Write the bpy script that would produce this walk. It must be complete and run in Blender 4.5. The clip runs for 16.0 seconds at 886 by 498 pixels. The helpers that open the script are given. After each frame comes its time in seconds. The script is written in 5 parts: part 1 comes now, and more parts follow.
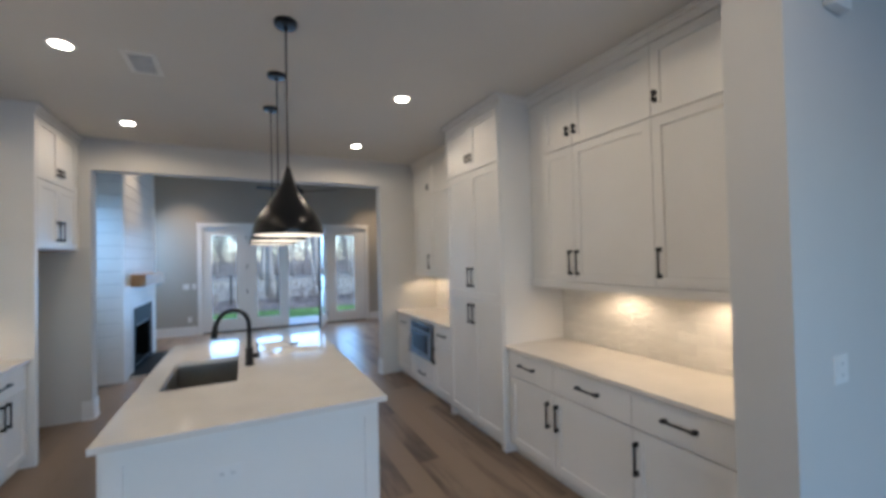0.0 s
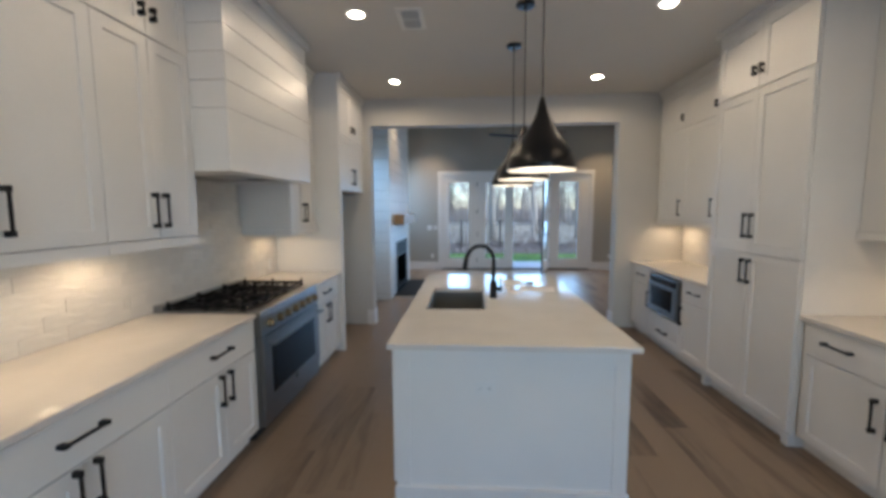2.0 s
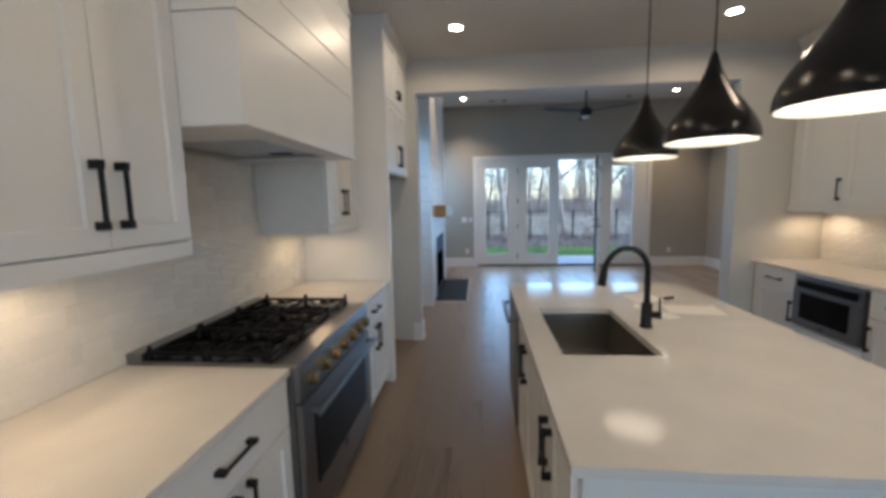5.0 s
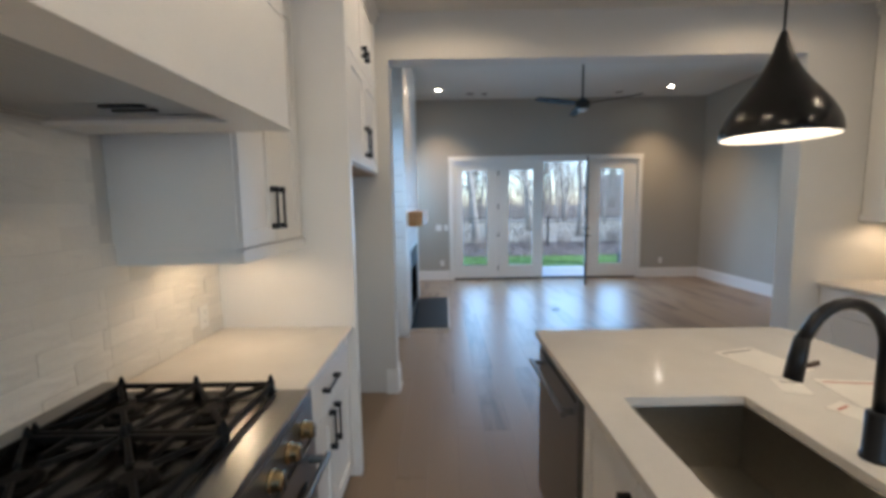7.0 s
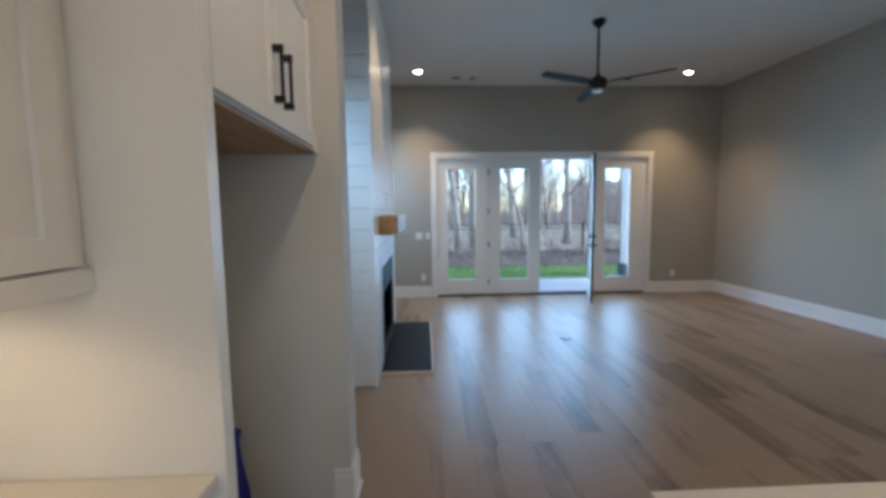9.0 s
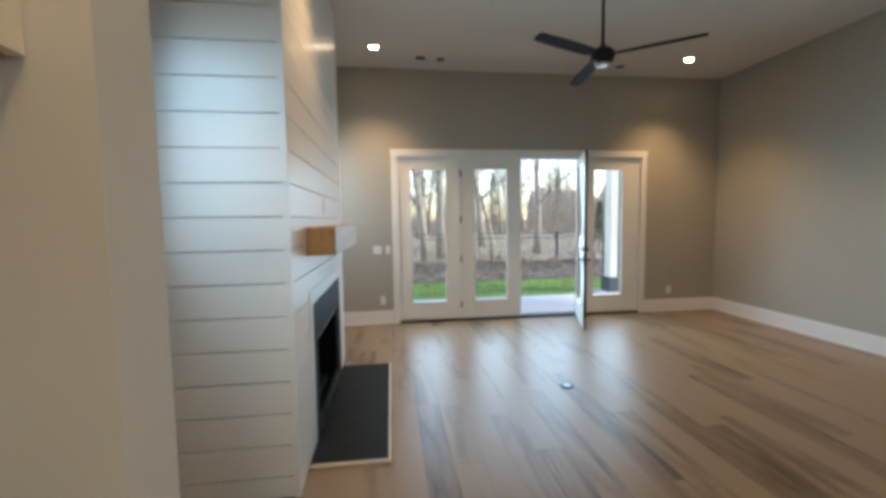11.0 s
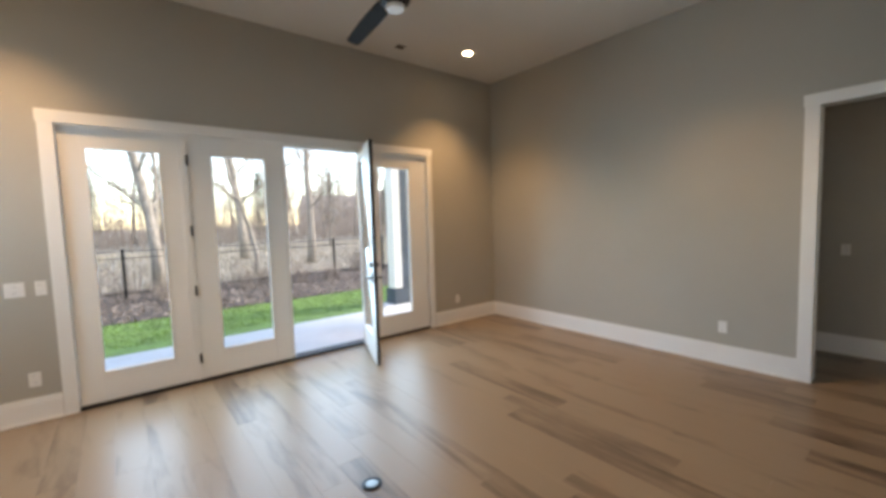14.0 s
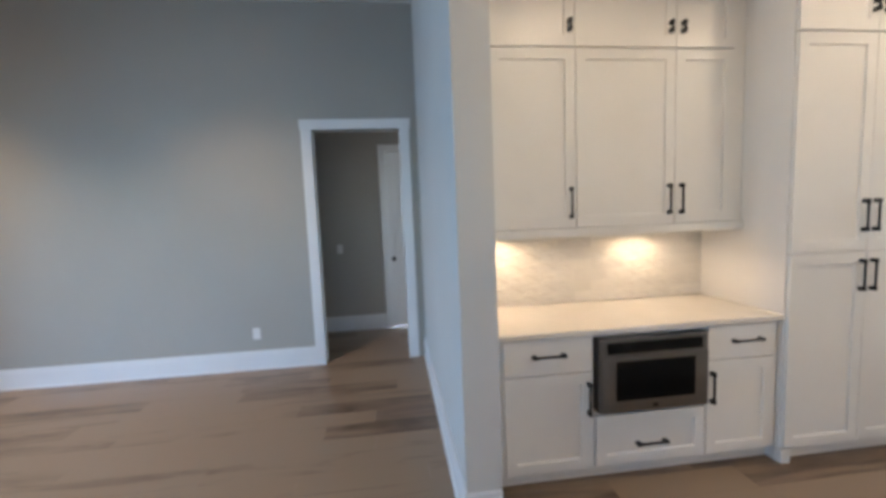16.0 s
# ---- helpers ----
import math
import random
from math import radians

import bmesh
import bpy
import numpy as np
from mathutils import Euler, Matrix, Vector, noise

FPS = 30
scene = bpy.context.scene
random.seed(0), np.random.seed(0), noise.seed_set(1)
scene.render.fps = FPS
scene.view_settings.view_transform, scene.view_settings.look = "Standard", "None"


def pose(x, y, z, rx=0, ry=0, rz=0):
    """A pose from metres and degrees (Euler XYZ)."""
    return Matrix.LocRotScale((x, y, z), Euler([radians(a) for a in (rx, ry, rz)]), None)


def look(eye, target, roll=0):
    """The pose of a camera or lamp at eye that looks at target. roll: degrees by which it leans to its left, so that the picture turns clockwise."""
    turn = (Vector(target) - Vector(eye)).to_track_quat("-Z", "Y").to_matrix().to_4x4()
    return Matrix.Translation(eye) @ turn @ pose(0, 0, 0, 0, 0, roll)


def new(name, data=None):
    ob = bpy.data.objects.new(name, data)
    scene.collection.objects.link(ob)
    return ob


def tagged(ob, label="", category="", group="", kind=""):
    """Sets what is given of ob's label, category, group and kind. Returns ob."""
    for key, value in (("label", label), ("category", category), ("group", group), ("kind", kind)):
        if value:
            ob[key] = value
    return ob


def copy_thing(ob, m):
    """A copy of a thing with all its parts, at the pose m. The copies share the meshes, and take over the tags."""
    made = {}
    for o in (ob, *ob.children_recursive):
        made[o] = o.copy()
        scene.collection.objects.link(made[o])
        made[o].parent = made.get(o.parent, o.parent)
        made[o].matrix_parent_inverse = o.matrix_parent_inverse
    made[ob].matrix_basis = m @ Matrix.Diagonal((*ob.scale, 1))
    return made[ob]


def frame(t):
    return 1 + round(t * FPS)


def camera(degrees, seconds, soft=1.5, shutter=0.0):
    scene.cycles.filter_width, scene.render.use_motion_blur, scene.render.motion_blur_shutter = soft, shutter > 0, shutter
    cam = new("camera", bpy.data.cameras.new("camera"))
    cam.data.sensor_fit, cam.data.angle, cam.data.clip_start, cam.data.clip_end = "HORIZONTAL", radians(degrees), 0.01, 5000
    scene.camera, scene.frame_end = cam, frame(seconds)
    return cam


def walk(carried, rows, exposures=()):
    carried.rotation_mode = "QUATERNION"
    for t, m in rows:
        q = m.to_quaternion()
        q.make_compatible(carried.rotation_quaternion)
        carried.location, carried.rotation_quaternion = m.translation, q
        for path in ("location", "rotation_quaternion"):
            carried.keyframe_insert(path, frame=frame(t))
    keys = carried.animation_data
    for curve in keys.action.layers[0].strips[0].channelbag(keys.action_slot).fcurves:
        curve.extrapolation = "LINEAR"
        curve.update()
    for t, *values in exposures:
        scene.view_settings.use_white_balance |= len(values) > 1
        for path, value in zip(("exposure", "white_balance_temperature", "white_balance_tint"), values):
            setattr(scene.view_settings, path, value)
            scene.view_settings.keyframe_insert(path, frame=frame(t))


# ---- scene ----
PATH = [
    (0, (2.035, 0.845, 1.691), (2.918, 2.639, 1.727), -1.3),
    (0.5, (2.004, 0.86, 1.702), (2.689, 2.738, 1.766), -0.9),
    (1, (1.954, 0.899, 1.686), (2.33, 2.864, 1.681), -0.4),
    (1.5, (1.917, 0.958, 1.643), (1.976, 2.954, 1.526), -0.2),
    (2, (1.859, 1.004, 1.621), (1.734, 2.99, 1.423), -0.3),
    (2.5, (1.722, 1.098, 1.616), (1.549, 3.078, 1.397), -0.4),
    (3, (1.591, 1.173, 1.618), (1.396, 3.151, 1.394), -0.8),
    (3.5, (1.51, 1.361, 1.587), (1.282, 3.335, 1.355), -1.2),
    (4, (1.444, 1.565, 1.595), (1.186, 3.533, 1.348), -1.3),
    (6.5, (0.931, 2.932, 1.576), (0.909, 4.921, 1.36), -0.8),
    (7, (0.951, 3.212, 1.587), (0.942, 5.201, 1.374), -0.9),
    (7.5, (0.912, 3.572, 1.55), (0.941, 5.561, 1.347), -1.2),
    (8, (0.934, 3.876, 1.547), (0.976, 5.866, 1.353), -1.2),
    (8.5, (0.95, 4.187, 1.545), (0.997, 6.177, 1.349), -0.8),
    (9, (0.935, 4.491, 1.544), (1.023, 6.481, 1.362), -0.7),
    (11.5, (1.077, 6.05, 1.552), (1.391, 8.021, 1.413), -0.8),
    (12, (1.138, 6.364, 1.551), (1.523, 8.322, 1.417), -0.8),
    (12.5, (1.254, 6.62, 1.544), (1.717, 8.562, 1.417), -0.8),
    (13, (1.379, 6.817, 1.539), (2.014, 8.71, 1.422), -0.9),
    (13.5, (1.439, 6.996, 1.543), (2.36, 8.766, 1.421), -1.3),
    (14, (1.528, 7.073, 1.59), (2.772, 8.632, 1.445), -1.7),
    (14.5, (1.739, 7.08, 1.597), (3.303, 8.319, 1.448), -1.9),
    (15, (1.882, 7.045, 1.599), (3.705, 7.856, 1.455), -1.9),
    (15.5, (1.938, 7.026, 1.608), (3.91, 7.316, 1.444), -2.7),
    (16, (1.97, 7.001, 1.598), (3.948, 6.766, 1.413), -2.3),
]
EXPOSURES = [(0.0, 1.95, 5800, 10), (2.0, 1.85, 6150, 10), (4.2, 1.7, 6100, 10), (6.4, 2.15, 6250, 10), (9.2, 1.9, 6450, 10), (11.3, 2.1, 8900, 13), (12.5, 2.05, 9700, 15),
             (13.5, 2.25, 9100, 16), (14.5, 2.4, 9300, 18), (15.0, 2.45, 9700, 18), (15.5, 2.55, 7500, 14), (16.0, 2.6, 6300, 12)]
SKY, P_PATIO, P_SIDE, P_REAR, P_CAN, P_LCAN, P_PEND, P_PUCK = 0.15, 7.4, 1.0, 12.0, 3.6, 37, 3.0, 1.5
cam = camera(95.3, 16.0, soft=3.8)
walk(cam, [(t, look(eye, target, roll)) for t, eye, target, roll in PATH], EXPOSURES)

# ---- world and lights ----
world = bpy.data.worlds.new("sky")
scene.world = world
world.use_nodes = True
wn = world.node_tree.nodes
sky = wn.new("ShaderNodeTexSky")
sky.sky_type, sky.sun_disc = "NISHITA", False
sky.sun_elevation, sky.sun_rotation = radians(36), radians(113)
sky.air_density, sky.dust_density, sky.ozone_density = 1.0, 0.25, 4.0
world.node_tree.links.new(sky.outputs[0], wn["Background"].inputs[0])
wn["Background"].inputs[1].default_value = SKY
sun = new("sun", bpy.data.lights.new("sun", "SUN"))
sun.data.energy, sun.data.angle, sun.data.color = 1.1, radians(15), (0.92, 0.96, 1.0)
sun.matrix_world = look((14, -6, 11.1), (0, 0, 0))


def lamp(name, kind, energy, colour, m, size=0.1, size_y=None, spot=None, blend=0.6):
    data = bpy.data.lights.new(name, kind)
    data.energy, data.color = energy, colour
    if kind == "AREA":
        data.size = size
        if size_y:
            data.shape, data.size_y = "RECTANGLE", size_y
    else:
        data.shadow_soft_size = size
    if spot:
        data.spot_size, data.spot_blend = radians(spot), blend
    ob = new(name, data)
    ob.matrix_world = m
    return ob


DAY, WARM = (0.31, 0.61, 1.0), (1.0, 0.77, 0.52)
# daylight entering by the patio doors, the side window and the window of the space behind
for x, w in ((1.605, 0.55), (2.57, 0.54), (3.46, 0.78), (4.48, 0.52)):
    for z in (0.82, 1.86):
        day = lamp("patio_daylight", "AREA", P_PATIO * w / 2, DAY, look((x, 11.58, z), (x, 6, z - 2.0)), w, 0.98)
        day.data.spread = radians(160)
side = lamp("side_daylight", "AREA", P_SIDE, DAY, look((-0.125, 7.3, 2.15), (0.45, 8.2, 1.3)), 0.5, 1.1)
side.data.spread = radians(105)
side = lamp("side_daylight", "AREA", P_SIDE * 2.6, DAY, look((-0.125, 10.97, 2.15), (0.55, 11.7, 1.5)), 0.5, 1.1)
side.data.spread = radians(150)
lamp("rear_daylight", "AREA", P_REAR, (0.40, 0.66, 1.0), look((3.2, -2.42, 1.5), (3.0, 3, 0.5)), 3.4, 1.9)
# the last kitchen pair, at y 0.91, is unseen and added for more light
KITCHEN_CANS = [(1.01, 4.17), (3.3, 4.17), (1.01, 5.8), (3.3, 5.8), (1.01, 2.54), (3.3, 2.54), (1.01, 0.91), (3.3, 0.91)]
LIVING_CANS = [(0.87, 11.08), (5.24, 11.08), (0.95, 8.5), (5.24, 8.5)]
for x, y in KITCHEN_CANS:
    lamp("downlight_beam", "SPOT", P_CAN, WARM, look((x, y, 3.06), (x, y + 0.001, 0)), 0.05, spot=172, blend=0.3)
for x, y in LIVING_CANS:
    lamp("downlight_beam", "SPOT", P_LCAN if y > 10 else P_LCAN * 0.6, (1.0, 0.70, 0.41), look((x, y, 3.72), (x, y + 0.001, 0)), 0.05, spot=100, blend=1.0)
PENDANTS = [(2.27, 3.354), (2.27, 4.10), (2.27, 4.85)]
for x, y in PENDANTS:
    lamp("pendant_glow", "SPOT", P_PEND, WARM, look((x, y, 1.93), (x, y + 0.001, 0)), 0.04, spot=130, blend=0.5)
PUCKS_LEFT = [(-0.06, 2.35), (-0.06, 3.1), (-0.06, 5.1), (-0.06, 1.5)]
PUCKS_RIGHT = [(4.48, 3.0), (4.48, 2.25), (4.48, 6.3), (4.48, 5.3)]
for x, y in PUCKS_LEFT + PUCKS_RIGHT:
    lamp("puck_beam", "SPOT", P_PUCK * (0.9 if y < 3.2 and x < 1 else 0.75 if x > 1 and y > 5 else 1.0), (1.0, 0.73, 0.46), look((x, y, 1.412), (x, y + 0.001, 0)), 0.025, spot=165, blend=0.5)


# ---- materials ----
def mat(name, colour, rough=0.5, metal=0.0, vary=0.06, scale=3.0, bump=0.03, fine=90.0, per_object=0.0, stretch=(1, 1, 1), coat=0.0, rvary=0.1):
    m = bpy.data.materials.new(name)
    m.use_nodes = True
    n, l = m.node_tree.nodes, m.node_tree.links
    b = n["Principled BSDF"]
    tc = n.new("ShaderNodeTexCoord")
    mp = n.new("ShaderNodeMapping")
    mp.inputs["Scale"].default_value = stretch
    l.new(tc.outputs["Object"], mp.inputs["Vector"])
    big, small = n.new("ShaderNodeTexNoise"), n.new("ShaderNodeTexNoise")
    big.inputs["Scale"].default_value, small.inputs["Scale"].default_value = scale, fine
    big.inputs["Detail"].default_value, small.inputs["Detail"].default_value = 4, 3
    l.new(mp.outputs[0], big.inputs["Vector"])
    l.new(mp.outputs[0], small.inputs["Vector"])
    mix = n.new("ShaderNodeMath")
    mix.operation = "MULTIPLY_ADD"
    mix.inputs[1].default_value = 0.65
    half = n.new("ShaderNodeMath")
    half.operation = "MULTIPLY"
    half.inputs[1].default_value = 0.35
    l.new(small.outputs[0], half.inputs[0])
    l.new(big.outputs[0], mix.inputs[0])
    l.new(half.outputs[0], mix.inputs[2])
    level = mix.outputs[0]
    if per_object:
        info = n.new("ShaderNodeObjectInfo")
        add = n.new("ShaderNodeMath")
        add.operation = "MULTIPLY_ADD"
        add.inputs[1].default_value = per_object
        l.new(info.outputs["Random"], add.inputs[0])
        l.new(level, add.inputs[2])
        sub = n.new("ShaderNodeMath")
        sub.operation = "SUBTRACT"
        sub.inputs[1].default_value = per_object / 2
        l.new(add.outputs[0], sub.inputs[0])
        level = sub.outputs[0]
    ramp = n.new("ShaderNodeValToRGB")
    lo = [max(0, c * (1 - vary * 2)) for c in colour]
    hi = [min(1, c * (1 + vary)) for c in colour]
    ramp.color_ramp.elements[0].position, ramp.color_ramp.elements[1].position = 0.25, 0.75
    ramp.color_ramp.elements[0].color, ramp.color_ramp.elements[1].color = (*lo, 1), (*hi, 1)
    l.new(level, ramp.inputs[0])
    l.new(ramp.outputs[0], b.inputs["Base Color"])
    rr = n.new("ShaderNodeMapRange")
    rr.inputs["To Min"].default_value, rr.inputs["To Max"].default_value = max(0.02, rough * (1 - rvary)), min(1, rough * (1 + rvary))
    l.new(big.outputs[0], rr.inputs[0])
    l.new(rr.outputs[0], b.inputs["Roughness"])
    b.inputs["Metallic"].default_value = metal
    b.inputs["Coat Weight"].default_value = coat
    if bump:
        bp = n.new("ShaderNodeBump")
        bp.inputs["Strength"].default_value, bp.inputs["Distance"].default_value = bump, 0.01
        l.new(small.outputs[0], bp.inputs["Height"])
        l.new(bp.outputs[0], b.inputs["Normal"])
    return m


def glow(name, colour, strength):
    m = bpy.data.materials.new(name)
    m.use_nodes = True
    b = m.node_tree.nodes["Principled BSDF"]
    b.inputs["Base Color"].default_value = (0.9, 0.9, 0.88, 1)
    b.inputs["Emission Color"].default_value = (*colour, 1)
    b.inputs["Emission Strength"].default_value = strength
    return m


def plank_mat(name, light, dark):
    """Oak boards: long grain, each board with its own tone."""
    m = bpy.data.materials.new(name)
    m.use_nodes = True
    n, l = m.node_tree.nodes, m.node_tree.links
    b = n["Principled BSDF"]
    tc, info = n.new("ShaderNodeTexCoord"), n.new("ShaderNodeObjectInfo")
    geo = n.new("ShaderNodeNewGeometry")
    shift = n.new("ShaderNodeVectorMath")
    shift.operation = "MULTIPLY_ADD"
    shift.inputs[1].default_value = (17, 31, 5)
    rnd = n.new("ShaderNodeMath")
    rnd.operation = "ADD"
    l.new(info.outputs["Random"], rnd.inputs[0])
    l.new(geo.outputs["Random Per Island"], rnd.inputs[1])
    frac = n.new("ShaderNodeMath")
    frac.operation = "FRACT"
    l.new(rnd.outputs[0], frac.inputs[0])
    l.new(frac.outputs[0], shift.inputs[0])
    l.new(tc.outputs["Object"], shift.inputs[2])
    mp = n.new("ShaderNodeMapping")
    mp.inputs["Scale"].default_value = (6, 0.9, 1)
    l.new(shift.outputs[0], mp.inputs["Vector"])
    g1, g2 = n.new("ShaderNodeTexNoise"), n.new("ShaderNodeTexNoise")
    g1.inputs["Scale"].default_value, g1.inputs["Detail"].default_value, g1.inputs["Distortion"].default_value = 1.1, 5, 1.2
    g2.inputs["Scale"].default_value, g2.inputs["Detail"].default_value = 9, 4
    l.new(mp.outputs[0], g1.inputs["Vector"])
    l.new(mp.outputs[0], g2.inputs["Vector"])
    tone = n.new("ShaderNodeMath")
    tone.operation = "MULTIPLY_ADD"
    tone.inputs[1].default_value = 0.32
    l.new(frac.outputs[0], tone.inputs[0])
    grain = n.new("ShaderNodeMath")
    grain.operation = "MULTIPLY_ADD"
    grain.inputs[1].default_value = 0.82
    l.new(g1.outputs[0], grain.inputs[0])
    fine = n.new("ShaderNodeMath")
    fine.operation = "MULTIPLY"
    fine.inputs[1].default_value = 0.2
    l.new(g2.outputs[0], fine.inputs[0])
    l.new(fine.outputs[0], grain.inputs[2])
    l.new(grain.outputs[0], tone.inputs[2])
    odd = n.new("ShaderNodeMath")
    odd.operation = "LESS_THAN"
    odd.inputs[1].default_value = 0.13
    l.new(frac.outputs[0], odd.inputs[0])
    darker = n.new("ShaderNodeMath")
    darker.operation = "MULTIPLY_ADD"
    darker.inputs[1].default_value = -0.05
    l.new(odd.outputs[0], darker.inputs[0])
    l.new(tone.outputs[0], darker.inputs[2])
    ramp = n.new("ShaderNodeValToRGB")
    e = ramp.color_ramp.elements
    e[0].position, e[0].color = 0.22, (*dark, 1)
    e[1].position, e[1].color = 0.62, (*light, 1)
    # wavy heartwood streaks on some boards
    stretch = n.new("ShaderNodeMapping")
    stretch.inputs["Scale"].default_value = (3.4, 0.5, 1)
    l.new(shift.outputs[0], stretch.inputs["Vector"])
    g3 = n.new("ShaderNodeTexNoise")
    g3.inputs["Scale"].default_value, g3.inputs["Detail"].default_value, g3.inputs["Distortion"].default_value = 1.3, 2, 0.7
    l.new(stretch.outputs[0], g3.inputs["Vector"])
    edge = n.new("ShaderNodeMapRange")
    edge.inputs["From Min"].default_value, edge.inputs["From Max"].default_value = 0.52, 0.57
    l.new(g3.outputs[0], edge.inputs[0])
    some = n.new("ShaderNodeMath")
    some.operation = "LESS_THAN"
    some.inputs[1].default_value = 0.5
    l.new(frac.outputs[0], some.inputs[0])
    streak = n.new("ShaderNodeMath")
    streak.operation = "MULTIPLY"
    l.new(edge.outputs[0], streak.inputs[0])
    l.new(some.outputs[0], streak.inputs[1])
    heart = n.new("ShaderNodeMath")
    heart.operation = "MULTIPLY_ADD"
    heart.inputs[1].default_value = -0.12
    l.new(streak.outputs[0], heart.inputs[0])
    l.new(darker.outputs[0], heart.inputs[2])
    l.new(heart.outputs[0], ramp.inputs[0])
    l.new(ramp.outputs[0], b.inputs["Base Color"])
    b.inputs["Roughness"].default_value = 0.36
    bp = n.new("ShaderNodeBump")
    bp.inputs["Strength"].default_value, bp.inputs["Distance"].default_value = 0.12, 0.004
    l.new(g2.outputs[0], bp.inputs["Height"])
    l.new(bp.outputs[0], b.inputs["Normal"])
    return m


def tile_mat(name, colour):
    """Glazed handmade tile: shiny, with a soft wavy face."""
    m = mat(name, colour, 0.12, vary=0.05, scale=6, bump=0, per_object=0.3)
    n, l = m.node_tree.nodes, m.node_tree.links
    tc = n.new("ShaderNodeTexCoord")
    w = n.new("ShaderNodeTexNoise")
    w.inputs["Scale"].default_value, w.inputs["Detail"].default_value, w.inputs["Distortion"].default_value = 9, 1.5, 0.8
    mp = n.new("ShaderNodeMapping")
    mp.inputs["Scale"].default_value = (1, 0.55, 1.9)
    l.new(tc.outputs["Object"], mp.inputs["Vector"])
    l.new(mp.outputs[0], w.inputs["Vector"])
    bp = n.new("ShaderNodeBump")
    bp.inputs["Strength"].default_value, bp.inputs["Distance"].default_value = 0.42, 0.035
    l.new(w.outputs[0], bp.inputs["Height"])
    l.new(bp.outputs[0], n["Principled BSDF"].inputs["Normal"])
    return m


def glass_mat(name):
    m = bpy.data.materials.new(name)
    m.use_nodes = True
    b = m.node_tree.nodes["Principled BSDF"]
    b.inputs["Base Color"].default_value = (0.97, 0.99, 0.98, 1)
    b.inputs["Roughness"].default_value = 0.01
    b.inputs["Transmission Weight"].default_value = 1.0
    b.inputs["IOR"].default_value = 1.05
    return m


PAINT_LIVING = mat("living_wall_paint", (0.405, 0.378, 0.328), 0.75, vary=0.03, scale=1.5, bump=0.05, fine=160)
PAINT_WALL = mat("wall_paint", (0.62, 0.60, 0.56), 0.75, vary=0.03, scale=1.5, bump=0.05, fine=160)
PAINT_CEIL = mat("ceiling_paint", (0.66, 0.64, 0.60), 0.85, vary=0.03, scale=1.2, bump=0.06, fine=140)
TRIM = mat("trim_paint", (0.80, 0.79, 0.77), 0.35, vary=0.03, scale=2, bump=0.02)
# near-black colour stands in for the darkness inside the duct
VENTDARK = mat("vent_duct_shade", (0.05, 0.048, 0.045), 0.9)
CAB = mat("cabinet_paint", (0.80, 0.78, 0.74), 0.38, vary=0.03, scale=2.5, bump=0.02, fine=120)
SHIP = mat("shiplap_paint", (0.80, 0.78, 0.74), 0.33, vary=0.03, scale=2.5, bump=0.015, fine=90)
# darker than the boards: shade of the shiplap grooves put into the core's colour
GAP = mat("shiplap_groove_shade", (0.45, 0.43, 0.40), 0.8, vary=0.05)
QUARTZ = mat("white_quartz", (0.74, 0.70, 0.64), 0.10, vary=0.05, scale=5, bump=0, fine=220, rvary=0.2)
BLACK = mat("black_metal", (0.012, 0.012, 0.013), 0.38, metal=0.4, vary=0.2, scale=8, bump=0.02)
BLACKG = mat("black_gloss_enamel", (0.014, 0.013, 0.012), 0.22, metal=0.3, vary=0.2, scale=6, bump=0.01)
IRON = mat("cast_iron", (0.009, 0.009, 0.009), 0.6, metal=0.0, vary=0.3, scale=20, bump=0.2)
STEEL = mat("brushed_steel", (0.25, 0.248, 0.245), 0.3, metal=1.0, vary=0.08, scale=3, bump=0.04, fine=120, stretch=(1, 0.05, 1))
HOODSTEEL = mat("hood_steel", (0.42, 0.415, 0.40), 0.34, metal=1.0, vary=0.06, scale=3, bump=0.03, fine=120, stretch=(1, 0.05, 1))
SINK = mat("sink_steel", (0.38, 0.36, 0.32), 0.3, metal=1.0, vary=0.1, scale=3, bump=0.03)
BRASS = mat("knob_brass", (0.40, 0.30, 0.17), 0.25, metal=1.0, vary=0.1, scale=8)
DARKGLASS = mat("oven_glass", (0.004, 0.0045, 0.005), 0.06, vary=0.1, scale=2, bump=0)
SLATE = mat("slate", (0.018, 0.022, 0.025), 0.55, vary=0.25, scale=4, bump=0.15, fine=60)
FIREBOX = mat("firebox_black", (0.010, 0.010, 0.010), 0.7, vary=0.3, scale=6, bump=0.2)
OAK = mat("mantel_oak", (0.50, 0.30, 0.14), 0.45, vary=0.22, scale=2.2, bump=0.08, fine=40, stretch=(6, 0.6, 6))
PLASTIC = mat("white_plastic", (0.78, 0.77, 0.74), 0.35, vary=0.02, bump=0)
FANMAT = mat("fan_dark_wood", (0.022, 0.018, 0.016), 0.65, vary=0.3, scale=4, bump=0.06, stretch=(1, 6, 1))
PLANK = plank_mat("oak_floor", (0.285, 0.20, 0.132), (0.085, 0.052, 0.033))
SUBFLOOR = mat("floor_joint", (0.07, 0.05, 0.035), 0.8, vary=0.1)
TILE = tile_mat("glazed_tile", (0.80, 0.77, 0.71))
GROUT = mat("grout", (0.77, 0.74, 0.68), 0.85, vary=0.08, scale=10)
GLASS = glass_mat("clear_glass")
CANLED = glow("downlight_led", (1.0, 0.88, 0.70), 9)
BULB = glow("pendant_diffuser", (1.0, 0.84, 0.64), 0.9)
PUCKLED = glow("puck_led", (1.0, 0.80, 0.52), 3)
SHADEIN = mat("pendant_lining", (0.80, 0.78, 0.74), 0.5, vary=0.02)
